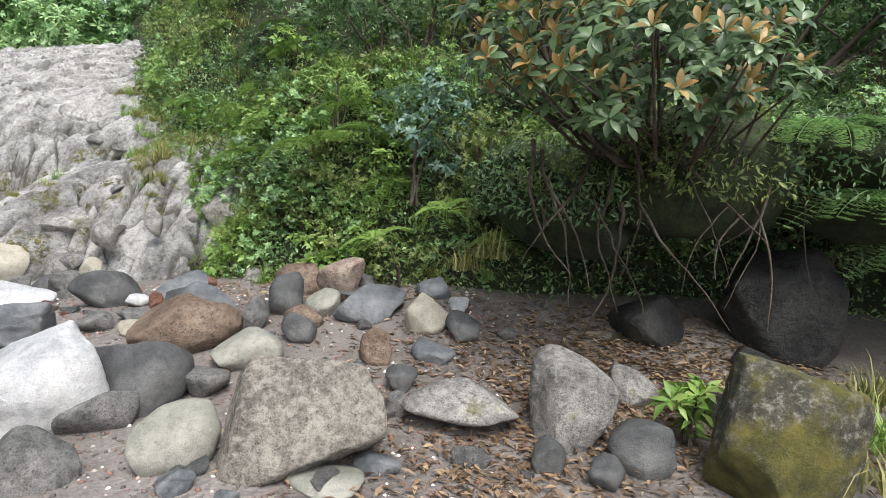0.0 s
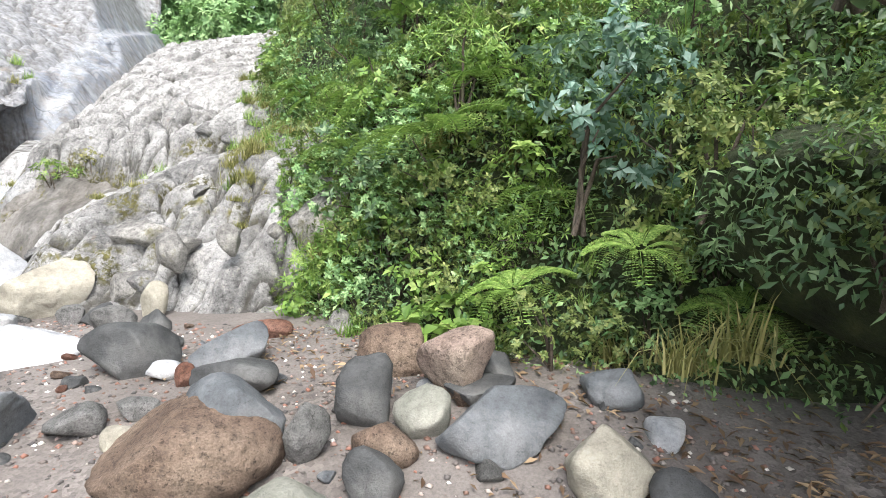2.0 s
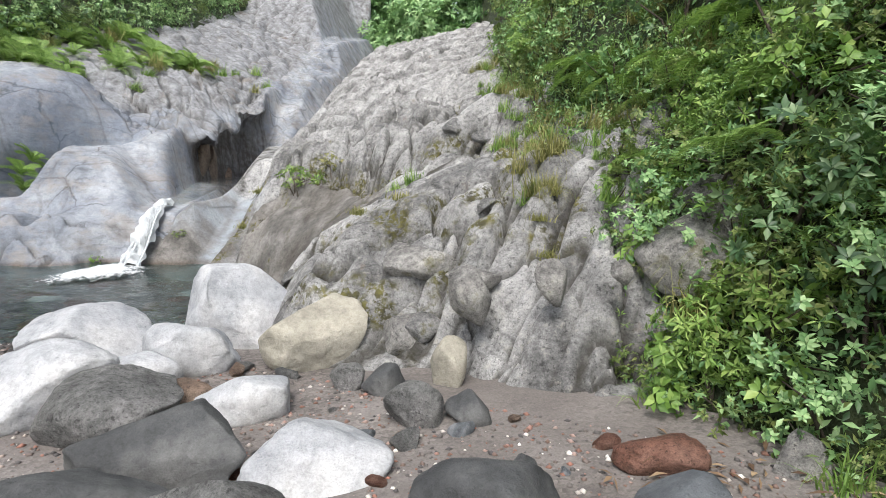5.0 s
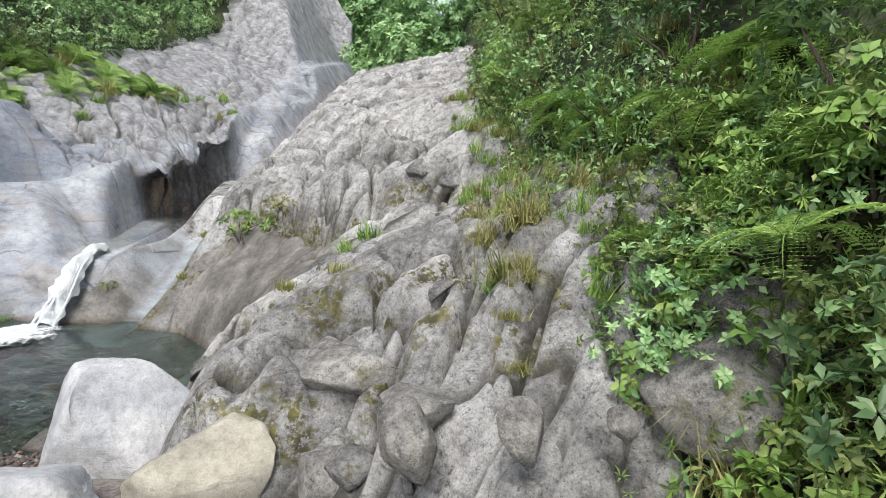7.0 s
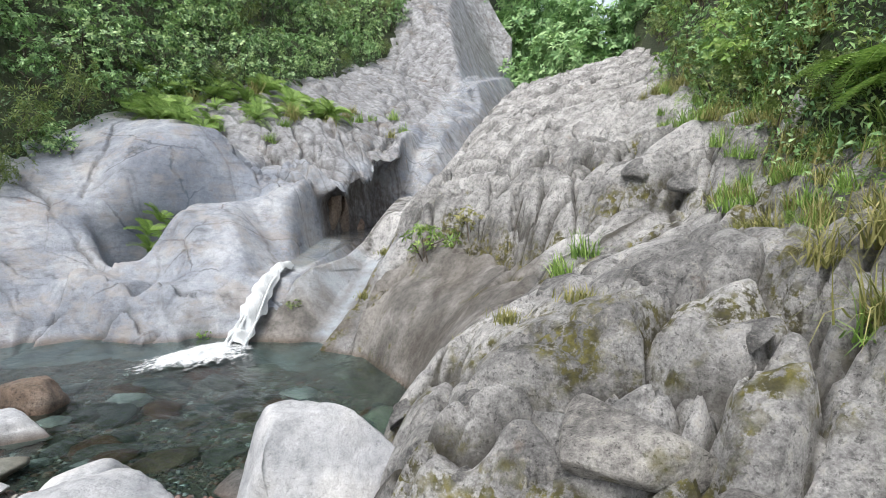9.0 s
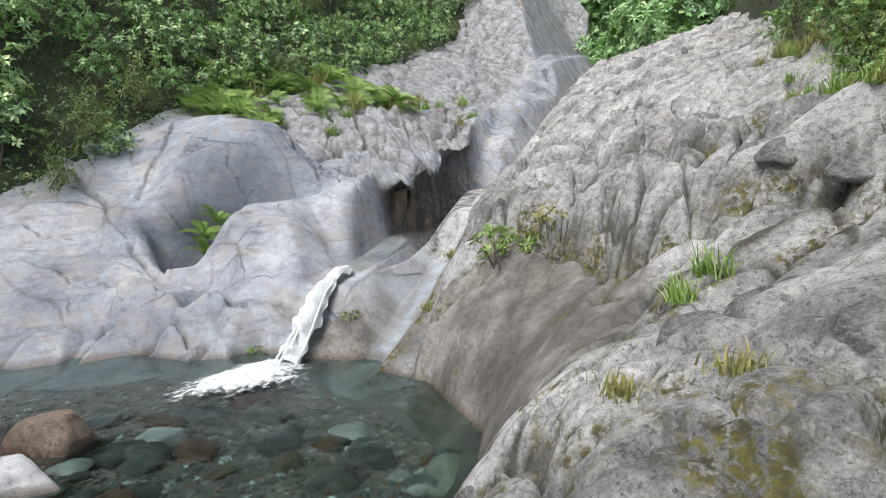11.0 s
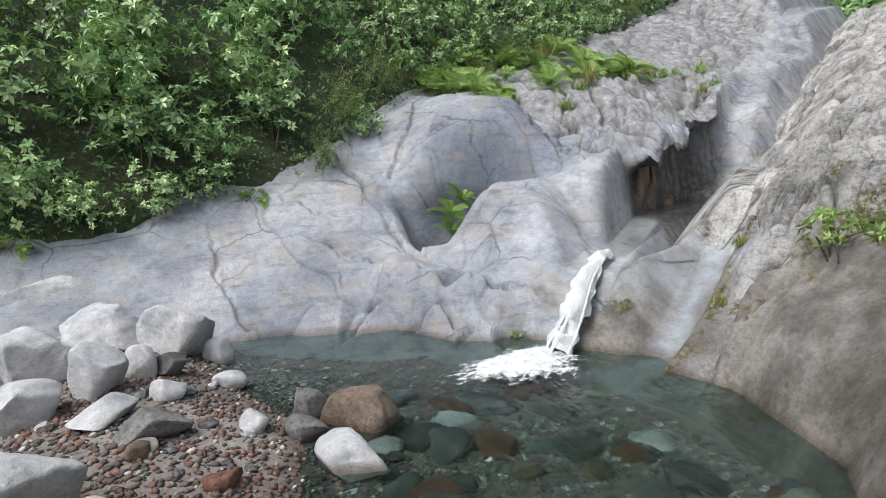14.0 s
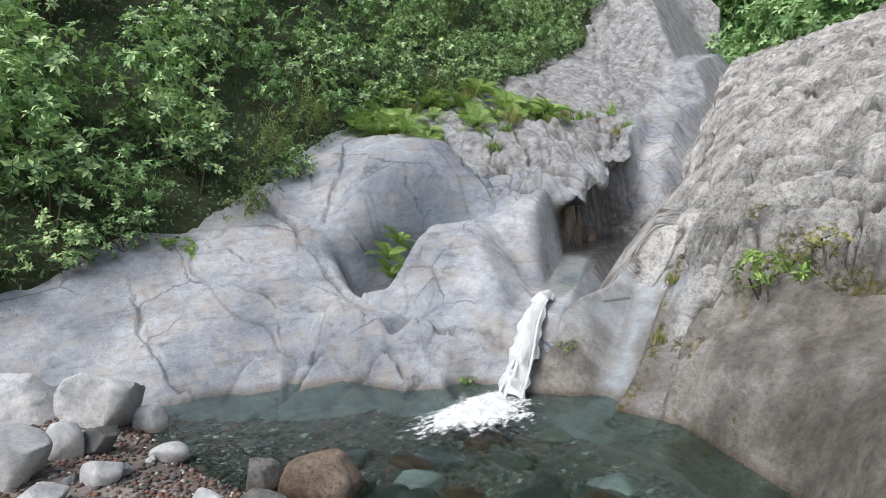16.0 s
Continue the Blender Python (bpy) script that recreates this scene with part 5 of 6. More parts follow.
def strands(name, label, line, count, spread, thin, seed):
    """Falling water as many thin uneven strands side by side."""
    rng = np.random.default_rng(seed)
    root = tagged(new(name), label, "waterfall", kind="structure")
    for i in range(count):
        o = rng.normal(size=2) * spread
        k = rng.uniform(0.5, 1.4)
        path = [(x + o[0] * (0.5 + j / len(line)), y + o[1] * (0.5 + j / len(line)), z + 0.02 * rng.random(), thin * k * (0.8 + 0.6 * j / len(line))) for j, (x, y, z) in enumerate(line)]
        ob = ribbon("strand", path, FOAM, seed + i, 0.7, 5, 7, 0.7)
        ob.parent = root
    return root


strands("waterfall", "white narrow waterfall dropping into the pool", FALL, 42, 0.06, 0.016, 3)
sheet_of_water = ribbon("sheet", [(x, y, z, 0.11 + 0.025 * i) for i, (x, y, z) in enumerate(FALL)], SHEET, 9, 0.7, 9, 10, 0.4)
sheet_of_water.parent = bpy.data.objects["waterfall"]
for label, line in (("thin white cascade in the rock gully", [(-19.6, 20.7, 4.1, 0.22), (-19.2, 20.0, 3.55, 0.2), (-18.95, 19.5, 2.9, 0.2), (-18.8, 19.1, 2.1, 0.22), (-18.7, 18.8, 1.2, 0.3)]),
                    ("shallow white water sliding down polished rock", [(-26, 30, 8.75, 0.5), (-23.0, 25.7, 7.25, 0.45), (-21.0, 22.5, 5.45, 0.4), (-19.8, 20.9, 4.3, 0.3)])):
    tagged(ribbon("cascade", line, CASCADE, 25, 0.25, 9, 12, 0.15), label, "waterfall", kind="structure")
channel = ribbon("stream_water", [(-18.5, 18.4, 1.42, 0.9), (-17.7, 16.2, 1.36, 0.9), (-16.5, 14.5, 1.3, 0.5), (-15.2, 13.0, 1.1, 0.28), (-14.5, 12.1, 1.0, 0.2)], THIN_WATER, 7, 0.0, 9, 10, 0.01)
channel.visible_shadow = False
tagged(channel, "clear stream water in the rock channel", "water", kind="structure")


for label, x, y, z, w, d, h, turn, lean, stone in (("smooth wet brown fold of rock in the dark undercut", -17.95, 15.35, 1.75, 0.5, 0.6, 1.9, 20, -8, "tan"), ("wet brown rock fold under the overhang", -18.3, 15.9, 1.6, 0.45, 0.5, 1.5, 40, 6, "tan"),
                                             ("low wet brown rock in the undercut", -18.75, 16.7, 1.35, 0.7, 0.6, 0.8, 70, 5, "brown")):
    ob = new("rock_rim", stone_mesh("rock_rim", w, d, h, int(700 + 10 * w + 3 * h), 5, ROCK[stone], 5))
    ob.matrix_world = pose(x, y, z, lean, 0, turn)
    tagged(ob, label, "rock wall", kind="structure")


def foam_patch():
    """Churned water under the fall: a low uneven sheet that thins out at its rim."""
    n, m = 96, 40
    v, f, thick = [], [], []
    for i in range(m):
        r = i / (m - 1)
        for j in range(n):
            a = 2 * math.pi * j / n
            e = r * (1 + 0.16 * math.sin(3 * a + 1) + 0.08 * math.sin(7 * a))
            v.append((0.8 * e * math.cos(a), 1.35 * e * math.sin(a), 0.10 * (1 - r) ** 2))
            thick.append(0.62 - 0.75 * r)
    v = np.array(v)
    r = np.repeat(np.arange(m) / (m - 1), n)
    v[:, 2] += 0.07 * (1 - r) * np.abs(fbm(v * 6, 4, 3)) + 0.012
    for i in range(m - 1):
        for j in range(n):
            a, b = i * n + j, i * n + (j + 1) % n
            f.append((a, b, b + n, a + n))
    me = mesh_of("foam", v, np.array(f), FROTH)
    me.attributes.new("thick", "FLOAT", "POINT").data.foreach_set("value", np.array(thick, np.float32))
    ob = new("foam", me)
    ob.matrix_world = pose(-13.0, 9.75, 0.0, 0, 0, 12)
    return tagged(ob, "white churning foam under the waterfall", "foam", kind="structure")


foam_patch()

# ---- the undercut bank with its boulders, roots and bush ----
rng = np.random.default_rng(55)
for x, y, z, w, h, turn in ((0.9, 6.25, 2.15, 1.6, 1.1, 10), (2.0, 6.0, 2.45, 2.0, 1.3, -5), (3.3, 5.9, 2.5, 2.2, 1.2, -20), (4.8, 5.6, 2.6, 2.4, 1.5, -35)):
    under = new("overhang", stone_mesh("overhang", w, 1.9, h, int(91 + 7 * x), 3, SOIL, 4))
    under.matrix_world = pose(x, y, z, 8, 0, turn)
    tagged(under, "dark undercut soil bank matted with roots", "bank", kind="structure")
    for i in range(13):
        a = rng.uniform(0, 1)
        k = rng.choice(5, p=(0.38, 0.36, 0.0, 0.06, 0.2))
        px, py = x + rng.uniform(-0.5, 0.5) * w, y - 0.75 + 1.5 * a
        size = rng.uniform(0.5, 0.95) * (0.6 if k == 3 else 1)
        m = pose(px, py, z + h * 0.32 * (1 - (1 - a) ** 2) - 0.12 + 0.1 * rng.random(), 35 * (1 - a) + rng.uniform(-20, 20), rng.uniform(-20, 20), rng.uniform(0, 360)) @ Matrix.Diagonal((size, size, size, 1))
        copy_thing(near_kinds[k], m).matrix_basis = m

    n = 2200
    turn_by, lift = rng.uniform(-1.6, 1.6, n), np.arcsin(rng.uniform(-0.35, 1.0, n))
    out = np.stack([np.cos(lift) * np.sin(turn_by), -np.cos(lift) * np.cos(turn_by), np.sin(lift)], 1)
    place = np.array([x, y, z]) + out * np.array([w / 2, 0.98, h / 2]) * rng.uniform(0.92, 1.2, (n, 1))
    along = rng.normal(size=(n, 3)) * 0.8 + out * 0.5 + np.array([0, 0, -0.5])
    green = leaf_mesh("undergrowth", place, along, out + 0.5 * rng.normal(size=(n, 3)) + np.array([0, 0, 0.5]), rng.uniform(0.03, 0.10, n), rng.uniform(0.012, 0.034, n), (SHADED_GREEN, OLIVE)[int(turn) % 2])
    tagged(new("undergrowth", green), "small dark leaves matting the undercut bank", "foliage", kind="stuff")


def oval_leaves(name, place, along, up, length, width, material):
    """Broad oval leaves with a folded midrib and a drooping tip."""
    along = unit(along)
    side = unit(np.cross(along, up))
    lift = np.cross(side, along)
    rows = []
    for s, half, drop in ((0.0, 0.1, 0.0), (0.2, 0.62, 0.03), (0.45, 1.0, 0.05), (0.72, 0.86, 0.02), (0.9, 0.45, -0.05), (1.0, 0.04, -0.1)):
        mid = place + along * (s * length)[:, None] + lift * (drop * length)[:, None]
        edge, fold = side * (0.5 * half * width)[:, None], lift * (0.12 * half * width)[:, None]
        rows += [mid - edge + fold, mid, mid + edge + fold]
    v = np.stack(rows, 1)
    one_leaf = [(3 * r + c, 3 * r + c + 1, 3 * r + c + 4, 3 * r + c + 3) for r in range(5) for c in range(2)]
    f = np.array(one_leaf)[None] + 18 * np.arange(len(v))[:, None, None]
    return mesh_of(name, v.reshape(-1, 3), f.reshape(-1, 4), material)


def big_leaf_bush():
    """The leggy bush that leans out over the undercut: long branches that end in whorls of large leaves."""
    rng = np.random.default_rng(31)
    root = tagged(new("leaning_bush"), "leggy bush with large leathery leaves, rusty on the young ones", "shrub")
    root.location = (1.9, 6.0, 2.3)
    base = np.array([1.9, 6.0, 2.3])
    tips = []
    while len(tips) < 250:
        d = rng.uniform(-1, 1, 3)
        if np.linalg.norm(d) < 1:
            tips.append(np.array([1.0, 4.5, 3.2]) + d * np.array([1.3, 0.75, 0.62]))
    green, rusty = [[], [], []], [[], [], []]
    for i, tip in enumerate(tips):
        if i % 6 == 0:
            k = base + (tip - base) * 0.5 + np.array([0, 0, -0.15]) + 0.12 * rng.normal(size=3)
            k2 = base + (tip - base) * 0.25 + np.array([0, 0, -0.1]) + 0.06 * rng.normal(size=3)
            line = [(*(q - base), r) for q, r in ((base, 0.03), (k2, 0.024), (k, 0.016), (tip, 0.006))]
            part("branch", tubes("branch", [line], BARK, 6), root, "crooked brown branch")
        axis = unit(tip - base + np.array([0, 0, 1.1]) + 0.6 * rng.normal(size=3))
        a = unit(np.cross(axis, np.array([0.31, 0.87, 0.38])))
        b = np.cross(axis, a)
        young = rng.random() < (0.75 if tip[0] < 0.5 else 0.38)
        for j in range(9):
            w = 2 * math.pi * (j + rng.uniform(-0.3, 0.3)) / 9
            out = a * math.cos(w) + b * math.sin(w)
            lift = rng.uniform(0.5, 1.6) if young and j % 2 else rng.uniform(-0.5, 0.5)
            box = rusty if young and j % 2 else green
            box[0].append(tip - base + out * 0.012)
            box[1].append(out + axis * lift)
            box[2].append(axis - out * 0.4 * lift)
    n = len(green[0])
    part("foliage", oval_leaves("foliage", np.array(green[0]), np.array(green[1]), np.array(green[2]), 0.125 * rng.uniform(0.7, 1.15, n), 0.054 * rng.uniform(0.8, 1.2, n), BUSH), root, "grey-green leathery leaves")
    n = len(rusty[0])
    part("young_foliage", oval_leaves("young_foliage", np.array(rusty[0]), np.array(rusty[1]), np.array(rusty[2]), 0.125 * rng.uniform(0.7, 1.15, n), 0.046 * rng.uniform(0.8, 1.2, n), RUST), root, "rusty brown young leaves")


big_leaf_bush()


def hanging_roots():
    rng = np.random.default_rng(41)
    for i in range(18):
        x = rng.uniform(0.4, 2.7)
        p, d = np.array([x, 5.15 + 0.1 * (x - 1.5), rng.uniform(2.1, 2.7)]), np.array([rng.normal() * 0.25, -0.25, -0.8])
        line, r = [], rng.uniform(0.008, 0.02)
        for j in range(12):
            line.append((*p, r * (1 - 0.07 * j)))
            d = d + 0.28 * rng.normal(size=3) * np.array([1, 0.5, 0.4]) + np.array([0, 0.03, -0.1])
            p = p + 0.11 * d / np.linalg.norm(d)
        tagged(new("root", tubes("root", [line], BARK, 6)), "bare twisted root hanging from the undercut bank", "root", "hanging roots")


hanging_roots()

# ---- single plants that stand out on the bank ----
shrub("bank_plant", "blue-green bush with small waxy leaves", 131, 22, 0.62, 1.1, 0.16, 0.28, 120, 0.085, 0.045, BLUE_GREEN, "bank plants").matrix_basis = pose(-0.6, 7.0, 2.25, 0, 0, 0)
shrub("bank_plant", "round cushion bush with tiny dark leaves and white flowers", 132, 16, 0.34, 0.5, 0.14, 0.2, 420, 0.035, 0.016, OLIVE, "bank plants").matrix_basis = pose(-0.55, 6.85, 0.95, 0, 0, 0) @ Matrix.Diagonal((1.25, 1.1, 1.25, 1))
shrub("bank_plant", "pale narrow-leaved plant on the bank", 133, 12, 0.4, 0.8, 0.14, 0.24, 110, 0.16, 0.016, LIGHT_GREEN, "bank plants", 0.6).matrix_basis = pose(-1.75, 8.2, 3.0, 0, 0, 0)
shrub("bank_plant", "large-leaved light green herb at the bank's foot", 134, 10, 0.4, 0.45, 0.14, 0.2, 110, 0.13, 0.085, LIGHT_GREEN, "bank plants", 1.2, 5).matrix_basis = pose(-1.45, 7.2, 0.95, 0, 0, 0)
shrub("bank_plant", "light green seedling with broad pointed leaves", 135, 6, 0.16, 0.32, 0.06, 0.1, 260, 0.15, 0.06, LIGHT_GREEN, "bank plants", 1.0, 6).matrix_basis = pose(1.62, 4.35, 0.55, 0, 0, 0)
boulder(-3.25, 9.2, 1.8, 0.8, 0.6, 0.42, 30, 401, "slabgrey", rest=False)
boulder(-3.42, 8.95, 1.55, 0.80, 0.66, 0.42, 0, 451, 'slabgrey', rest=False)
boulder(-3.21, 9.50, 2.15, 0.63, 0.50, 0.29, -3, 452, 'slabgrey', rest=False)
boulder(-3.81, 8.55, 1.50, 0.17, 0.14, 0.13, 8, 453, 'slabgrey', rest=False)
boulder(-5.08, 8.62, 1.18, 0.52, 0.42, 0.17, 18, 454, 'slabgrey', rest=False)
boulder(-5.81, 9.00, 1.18, 0.79, 0.64, 0.23, 28, 455, 'slabgrey', rest=False)
boulder(-4.31, 8.45, 1.32, 0.25, 0.20, 0.24, 19, 456, 'slabgrey', rest=False)
boulder(-4.92, 8.31, 1.10, 0.35, 0.28, 0.32, 32, 457, 'slabgrey', rest=False)
boulder(-2.62, 7.65, 0.75, 0.26, 0.22, 0.22, 30, 403, "slabgrey")

shrub("bank_plant", "green leafy clump growing from a crack in the rock", 136, 10, 0.35, 0.35, 0.12, 0.2, 110, 0.09, 0.03, LIGHT_GREEN, "bank plants", 0.6).matrix_basis = pose(-11.05, 12.5, one(slope_height, -11.05, 12.5) - 0.05, 0, 0, 0) @ Matrix.Diagonal((1.3, 1.3, 1.3, 1))
shrub("bank_plant", "bright yellow-green moss cushion on the rock", 137, 9, 0.2, 0.2, 0.1, 0.14, 500, 0.035, 0.02, STRAW, "bank plants", 0.6).matrix_basis = pose(-10.67, 13.05, one(slope_height, -10.67, 13.05) - 0.1, 0, 0, 0) @ Matrix.Diagonal((1.3, 1.3, 1.3, 1))
shrub("bank_plant", "small yellowish moss clump beside the waterfall", 138, 7, 0.15, 0.18, 0.07, 0.12, 500, 0.04, 0.018, OLIVE, "bank plants", 0.4).matrix_basis = pose(-13.38, 11.55, one(slope_height, -13.38, 11.55) - 0.12, 0, 0, 0)
shrub("bank_plant", "small green moss clump beside the waterfall", 139, 7, 0.18, 0.15, 0.06, 0.1, 500, 0.04, 0.02, LIGHT_GREEN, "bank plants", 0.4).matrix_basis = pose(-14.15, 10.25, one(wall_height, -14.15, 10.25) - 0.18, 0, 0, 0)
for x, y, size in ((3.4, 7.6, 0.9), (4.4, 7.3, 1.0), (5.3, 6.9, 1.1), (6.3, 6.6, 1.1), (7.2, 6.0, 1.1), (4.0, 8.6, 1.2), (5.4, 8.4, 1.2), (6.8, 7.6, 1.2), (2.6, 8.2, 1.0), (8.0, 6.6, 1.2), (2.0, 7.4, 0.8), (5.9, 5.9, 0.8), (5.2, 9.3, 1.2), (6.0, 9.6, 1.3), (4.6, 9.7, 1.2), (6.6, 8.9, 1.2), (3.6, 9.6, 1.2), (5.6, 10.4, 1.4), (6.9, 10.2, 1.4), (2.6, 10.0, 1.3), (1.5, 10.2, 1.3), (4.9, 8.3, 0.9), (5.7, 7.8, 0.9), (7.6, 9.2, 1.3)):
    m = pose(x, y, one(bank_height, x, y) - 0.1, 20, 0, 77 * x) @ Matrix.Diagonal((size, size, size, 1))
    copy_thing(near_kinds[3], m).matrix_basis = m

# ---- ferns and grass ----
frond_green = fern("arching light green fern on the bank", 201, 7, 0.95, LIGHT_GREEN, 360, 18)
frond_green.matrix_basis = pose(-1.85, 7.55, 2.6, 0, 15, 200)
for x, y, z, turn, size in ((-1.0, 6.95, 1.5, 230, 0.6), (-0.2, 6.75, 1.9, 260, 0.55), (-3.2, 8.75, 2.5, 210, 0.6), (0.4, 6.6, 1.6, 250, 0.55), (-4.6, 11.4, 3.3, 220, 0.9), (-2.9, 9.3, 3.1, 230, 0.8), (-1.6, 8.3, 3.2, 240, 0.8), (-5.4, 12.9, 3.6, 200, 0.9)):
    copy_thing(frond_green, pose(x, y, z, 0, 15, turn)).scale = (size, size, size)
big_fern = fern("large dark green fern drooping from the bank", 202, 7, 1.05, GREEN, 200, 15)
big_fern.matrix_basis = pose(3.2, 5.75, 2.6, 0, 0, 170)
for x, y, z, turn, size in ((3.6, 5.3, 2.2, 185, 1.1), (4.1, 5.2, 1.8, 175, 1.0), (4.6, 5.6, 2.7, 170, 1.0), (3.0, 5.4, 2.75, 200, 1.0)):
    copy_thing(big_fern, pose(x, y, z, 0, 0, turn)).scale = (size, size, size)
rng = np.random.default_rng(61)
wall_fern = fern("yellow-green fern growing on the rock wall", 203, 9, 0.7, LIGHT_GREEN, 360, 42)
wall_fern.matrix_basis = pose(-17.6, 10.5, 1.1, 0, 25, 30) @ Matrix.Diagonal((0.75, 0.75, 0.75, 1))
copy_thing(wall_fern, pose(-17.7, 10.75, 1.75, 0, 30, 60)).scale = (0.75, 0.75, 0.75)
copy_thing(wall_fern, pose(-17.6, 10.5, 1.45, 0, 20, 10)).scale = (0.75, 0.75, 0.75)
for i in range(46):
    x, y = rng.uniform(-23.2, -19.8), rng.uniform(11.6, 17.5)
    x = x - 0.25 * (y - 12)
    z = max(one(wall_height, x, y), one(hill_height, x, y))
    copy_thing(wall_fern, pose(x, y, z, rng.uniform(-10, 10), 25, rng.uniform(-60, 60))).scale = [rng.uniform(0.7, 1.35)] * 3

tufts = [tuft("straw-coloured grass tuft hanging from the bank", 301, 90, 0.5, STRAW, 0.9), tuft("fresh green grass tuft", 302, 80, 0.35, LIGHT_GREEN, 0.6), tuft("yellowing moss and grass in a rock crack", 303, 120, 0.16, STRAW, 0.5)]
places = [(0, 0.25, 5.95, 1.5, 0, 0, 0, 1.0), (0, 0.0, 6.1, 1.35, 0, 0, 50, 0.9), (0, -3.3, 8.6, 1.3, 0, 0, 80, 1.0), (0, -3.5, 8.9, 1.5, 0, 0, 20, 1.0), (0, 2.9, 4.4, 0.8, 0, 0, 20, 1.0), (0, 3.1, 4.0, 0.6, 0, 0, 70, 1.1), (1, 2.75, 4.0, 0.6, 0, 0, 70, 1.2), (0, 2.6, 3.7, 0.45, 0, 0, 30, 1.1), (0, 3.3, 4.4, 0.7, 0, 0, 30, 1.3)]
for i in range(46):
    x, y = bank_spot(rng.uniform(11, 34), rng.uniform(-0.25, 0.5))
    z = max(one(bank_height, x, y), one(ground_height, x, y), one(slope_height, x, y) if y > 8.3 else -9)
    places.append((rng.choice(2, p=(0.55, 0.45)), x, y, z - 0.02, rng.uniform(-15, 15), rng.uniform(-15, 15), rng.uniform(0, 360), rng.uniform(0.45, 1.0)))
for i in range(230):
    x, y = rng.uniform(-13, -4.3), rng.uniform(8.5, 17)
    if line_distance(np.array([x]), np.array([y]), BANK_FOOT)[1][0] > 0:
        continue
    z, e = one(slope_height, x, y), 0.2
    if z < 0.5 or slope_height(np.array([x]), np.array([y]), True)[2][0] < rng.uniform(0.55, 0.9):
        continue
    places.append((rng.choice((1, 2), p=(0.12, 0.88)), x, y, z - 0.01, rng.uniform(-10, 10), rng.uniform(-10, 10), rng.uniform(0, 360), rng.uniform(0.5, 1.1)))
for i in range(80):
    x, y = bank_spot(rng.uniform(9, 24), rng.uniform(0.1, 1.4))
    places.append((rng.choice(2, p=(0.35, 0.65)), x, y, one(bank_height, x, y) + 0.02, rng.uniform(-15, 15), rng.uniform(-15, 15), rng.uniform(0, 360), rng.uniform(0.6, 1.25)))
for i in range(130):
    x, y = bank_spot(rng.uniform(16.5, 21.5), rng.uniform(-0.4, 1.3))
    places.append((rng.choice(2, p=(0.5, 0.5)), x, y, max(one(bank_height, x, y), one(slope_height, x, y)) - 0.02, rng.uniform(-15, 15), rng.uniform(-15, 15), rng.uniform(0, 360), rng.uniform(0.5, 0.9)))
for i in range(62):
    x, y = bank_spot(rng.uniform(15.5, 26), rng.uniform(-0.7, 0.15))
    places.append((rng.choice(2, p=(0.7, 0.3)), x, y, max(one(bank_height, x, y), one(slope_height, x, y)) - 0.02, rng.uniform(-15, 15), rng.uniform(-15, 15), rng.uniform(0, 360), rng.uniform(0.5, 1.0)))
for i in range(34):
    x, y = rng.uniform(-23.5, -19.4), rng.uniform(13.2, 21)
    if line_distance(np.array([x]), np.array([y]), STREAM)[0][0] > 1.0:
        places.append((rng.choice(2, p=(0.5, 0.5)), x, y, one(wall_height, x, y) - 0.02, 0, rng.uniform(0, 30), rng.uniform(0, 360), rng.uniform(0.8, 1.8)))
set_out(tufts, places)
for i in range(40):
    x, y = bank_spot(rng.uniform(11.5, 22), rng.uniform(0.2, 1.9))
    copy_thing(frond_green, pose(x, y, one(bank_height, x, y) + 0.1, 0, rng.uniform(0, 25), rng.uniform(150, 290))).scale = [rng.uniform(0.4, 0.95)] * 3

# ---- worn knobs and blocks standing proud of the slope ----
rng = np.random.default_rng(67)
knobs = [tagged(new("rock_knob", stone_mesh("rock_knob", 1.0, 0.75, 0.5, 600 + i, 5 + i % 4, ROCK["knob"], 4)), "lichened grey rock knob standing proud of the slope", "rock", "slope knobs") for i in range(6)]
places = []
while len(places) < 26:
    low = len(places) < 16
    x, y = (rng.uniform(-8.6, -4.2), rng.uniform(8.5, 11.4)) if low else (rng.uniform(-12, -5), rng.uniform(11.4, 17))
    edge, side, _ = line_distance(np.array([x]), np.array([y]), BANK_FOOT)
    z, polish, _, brown, _, _ = (float(q[0]) for q in slope_height(np.array([x]), np.array([y]), True))
    if side[0] > 0 and edge[0] > 0.1 or z < one(ground_height, x, y) + 0.05 or polish > 0.2 or brown > 0.2 or z < 0.4:
        continue
    size = rng.uniform(0.15, 0.45) if low else rng.uniform(0.25, 0.6)
    places.append((int(rng.integers(6)), pose(x, y, z - 0.19 * size, rng.uniform(18, 28), rng.uniform(-20, -6), 0) @ pose(0, 0, 0, 0, 0, rng.normal(60, 25)) @ Matrix.Diagonal((size, size, size, 1))))
for i, m in places:
    if knobs[i].matrix_basis.translation.length > 0:
        copy_thing(knobs[i], m).matrix_basis = m
    else:
        knobs[i].matrix_basis = m

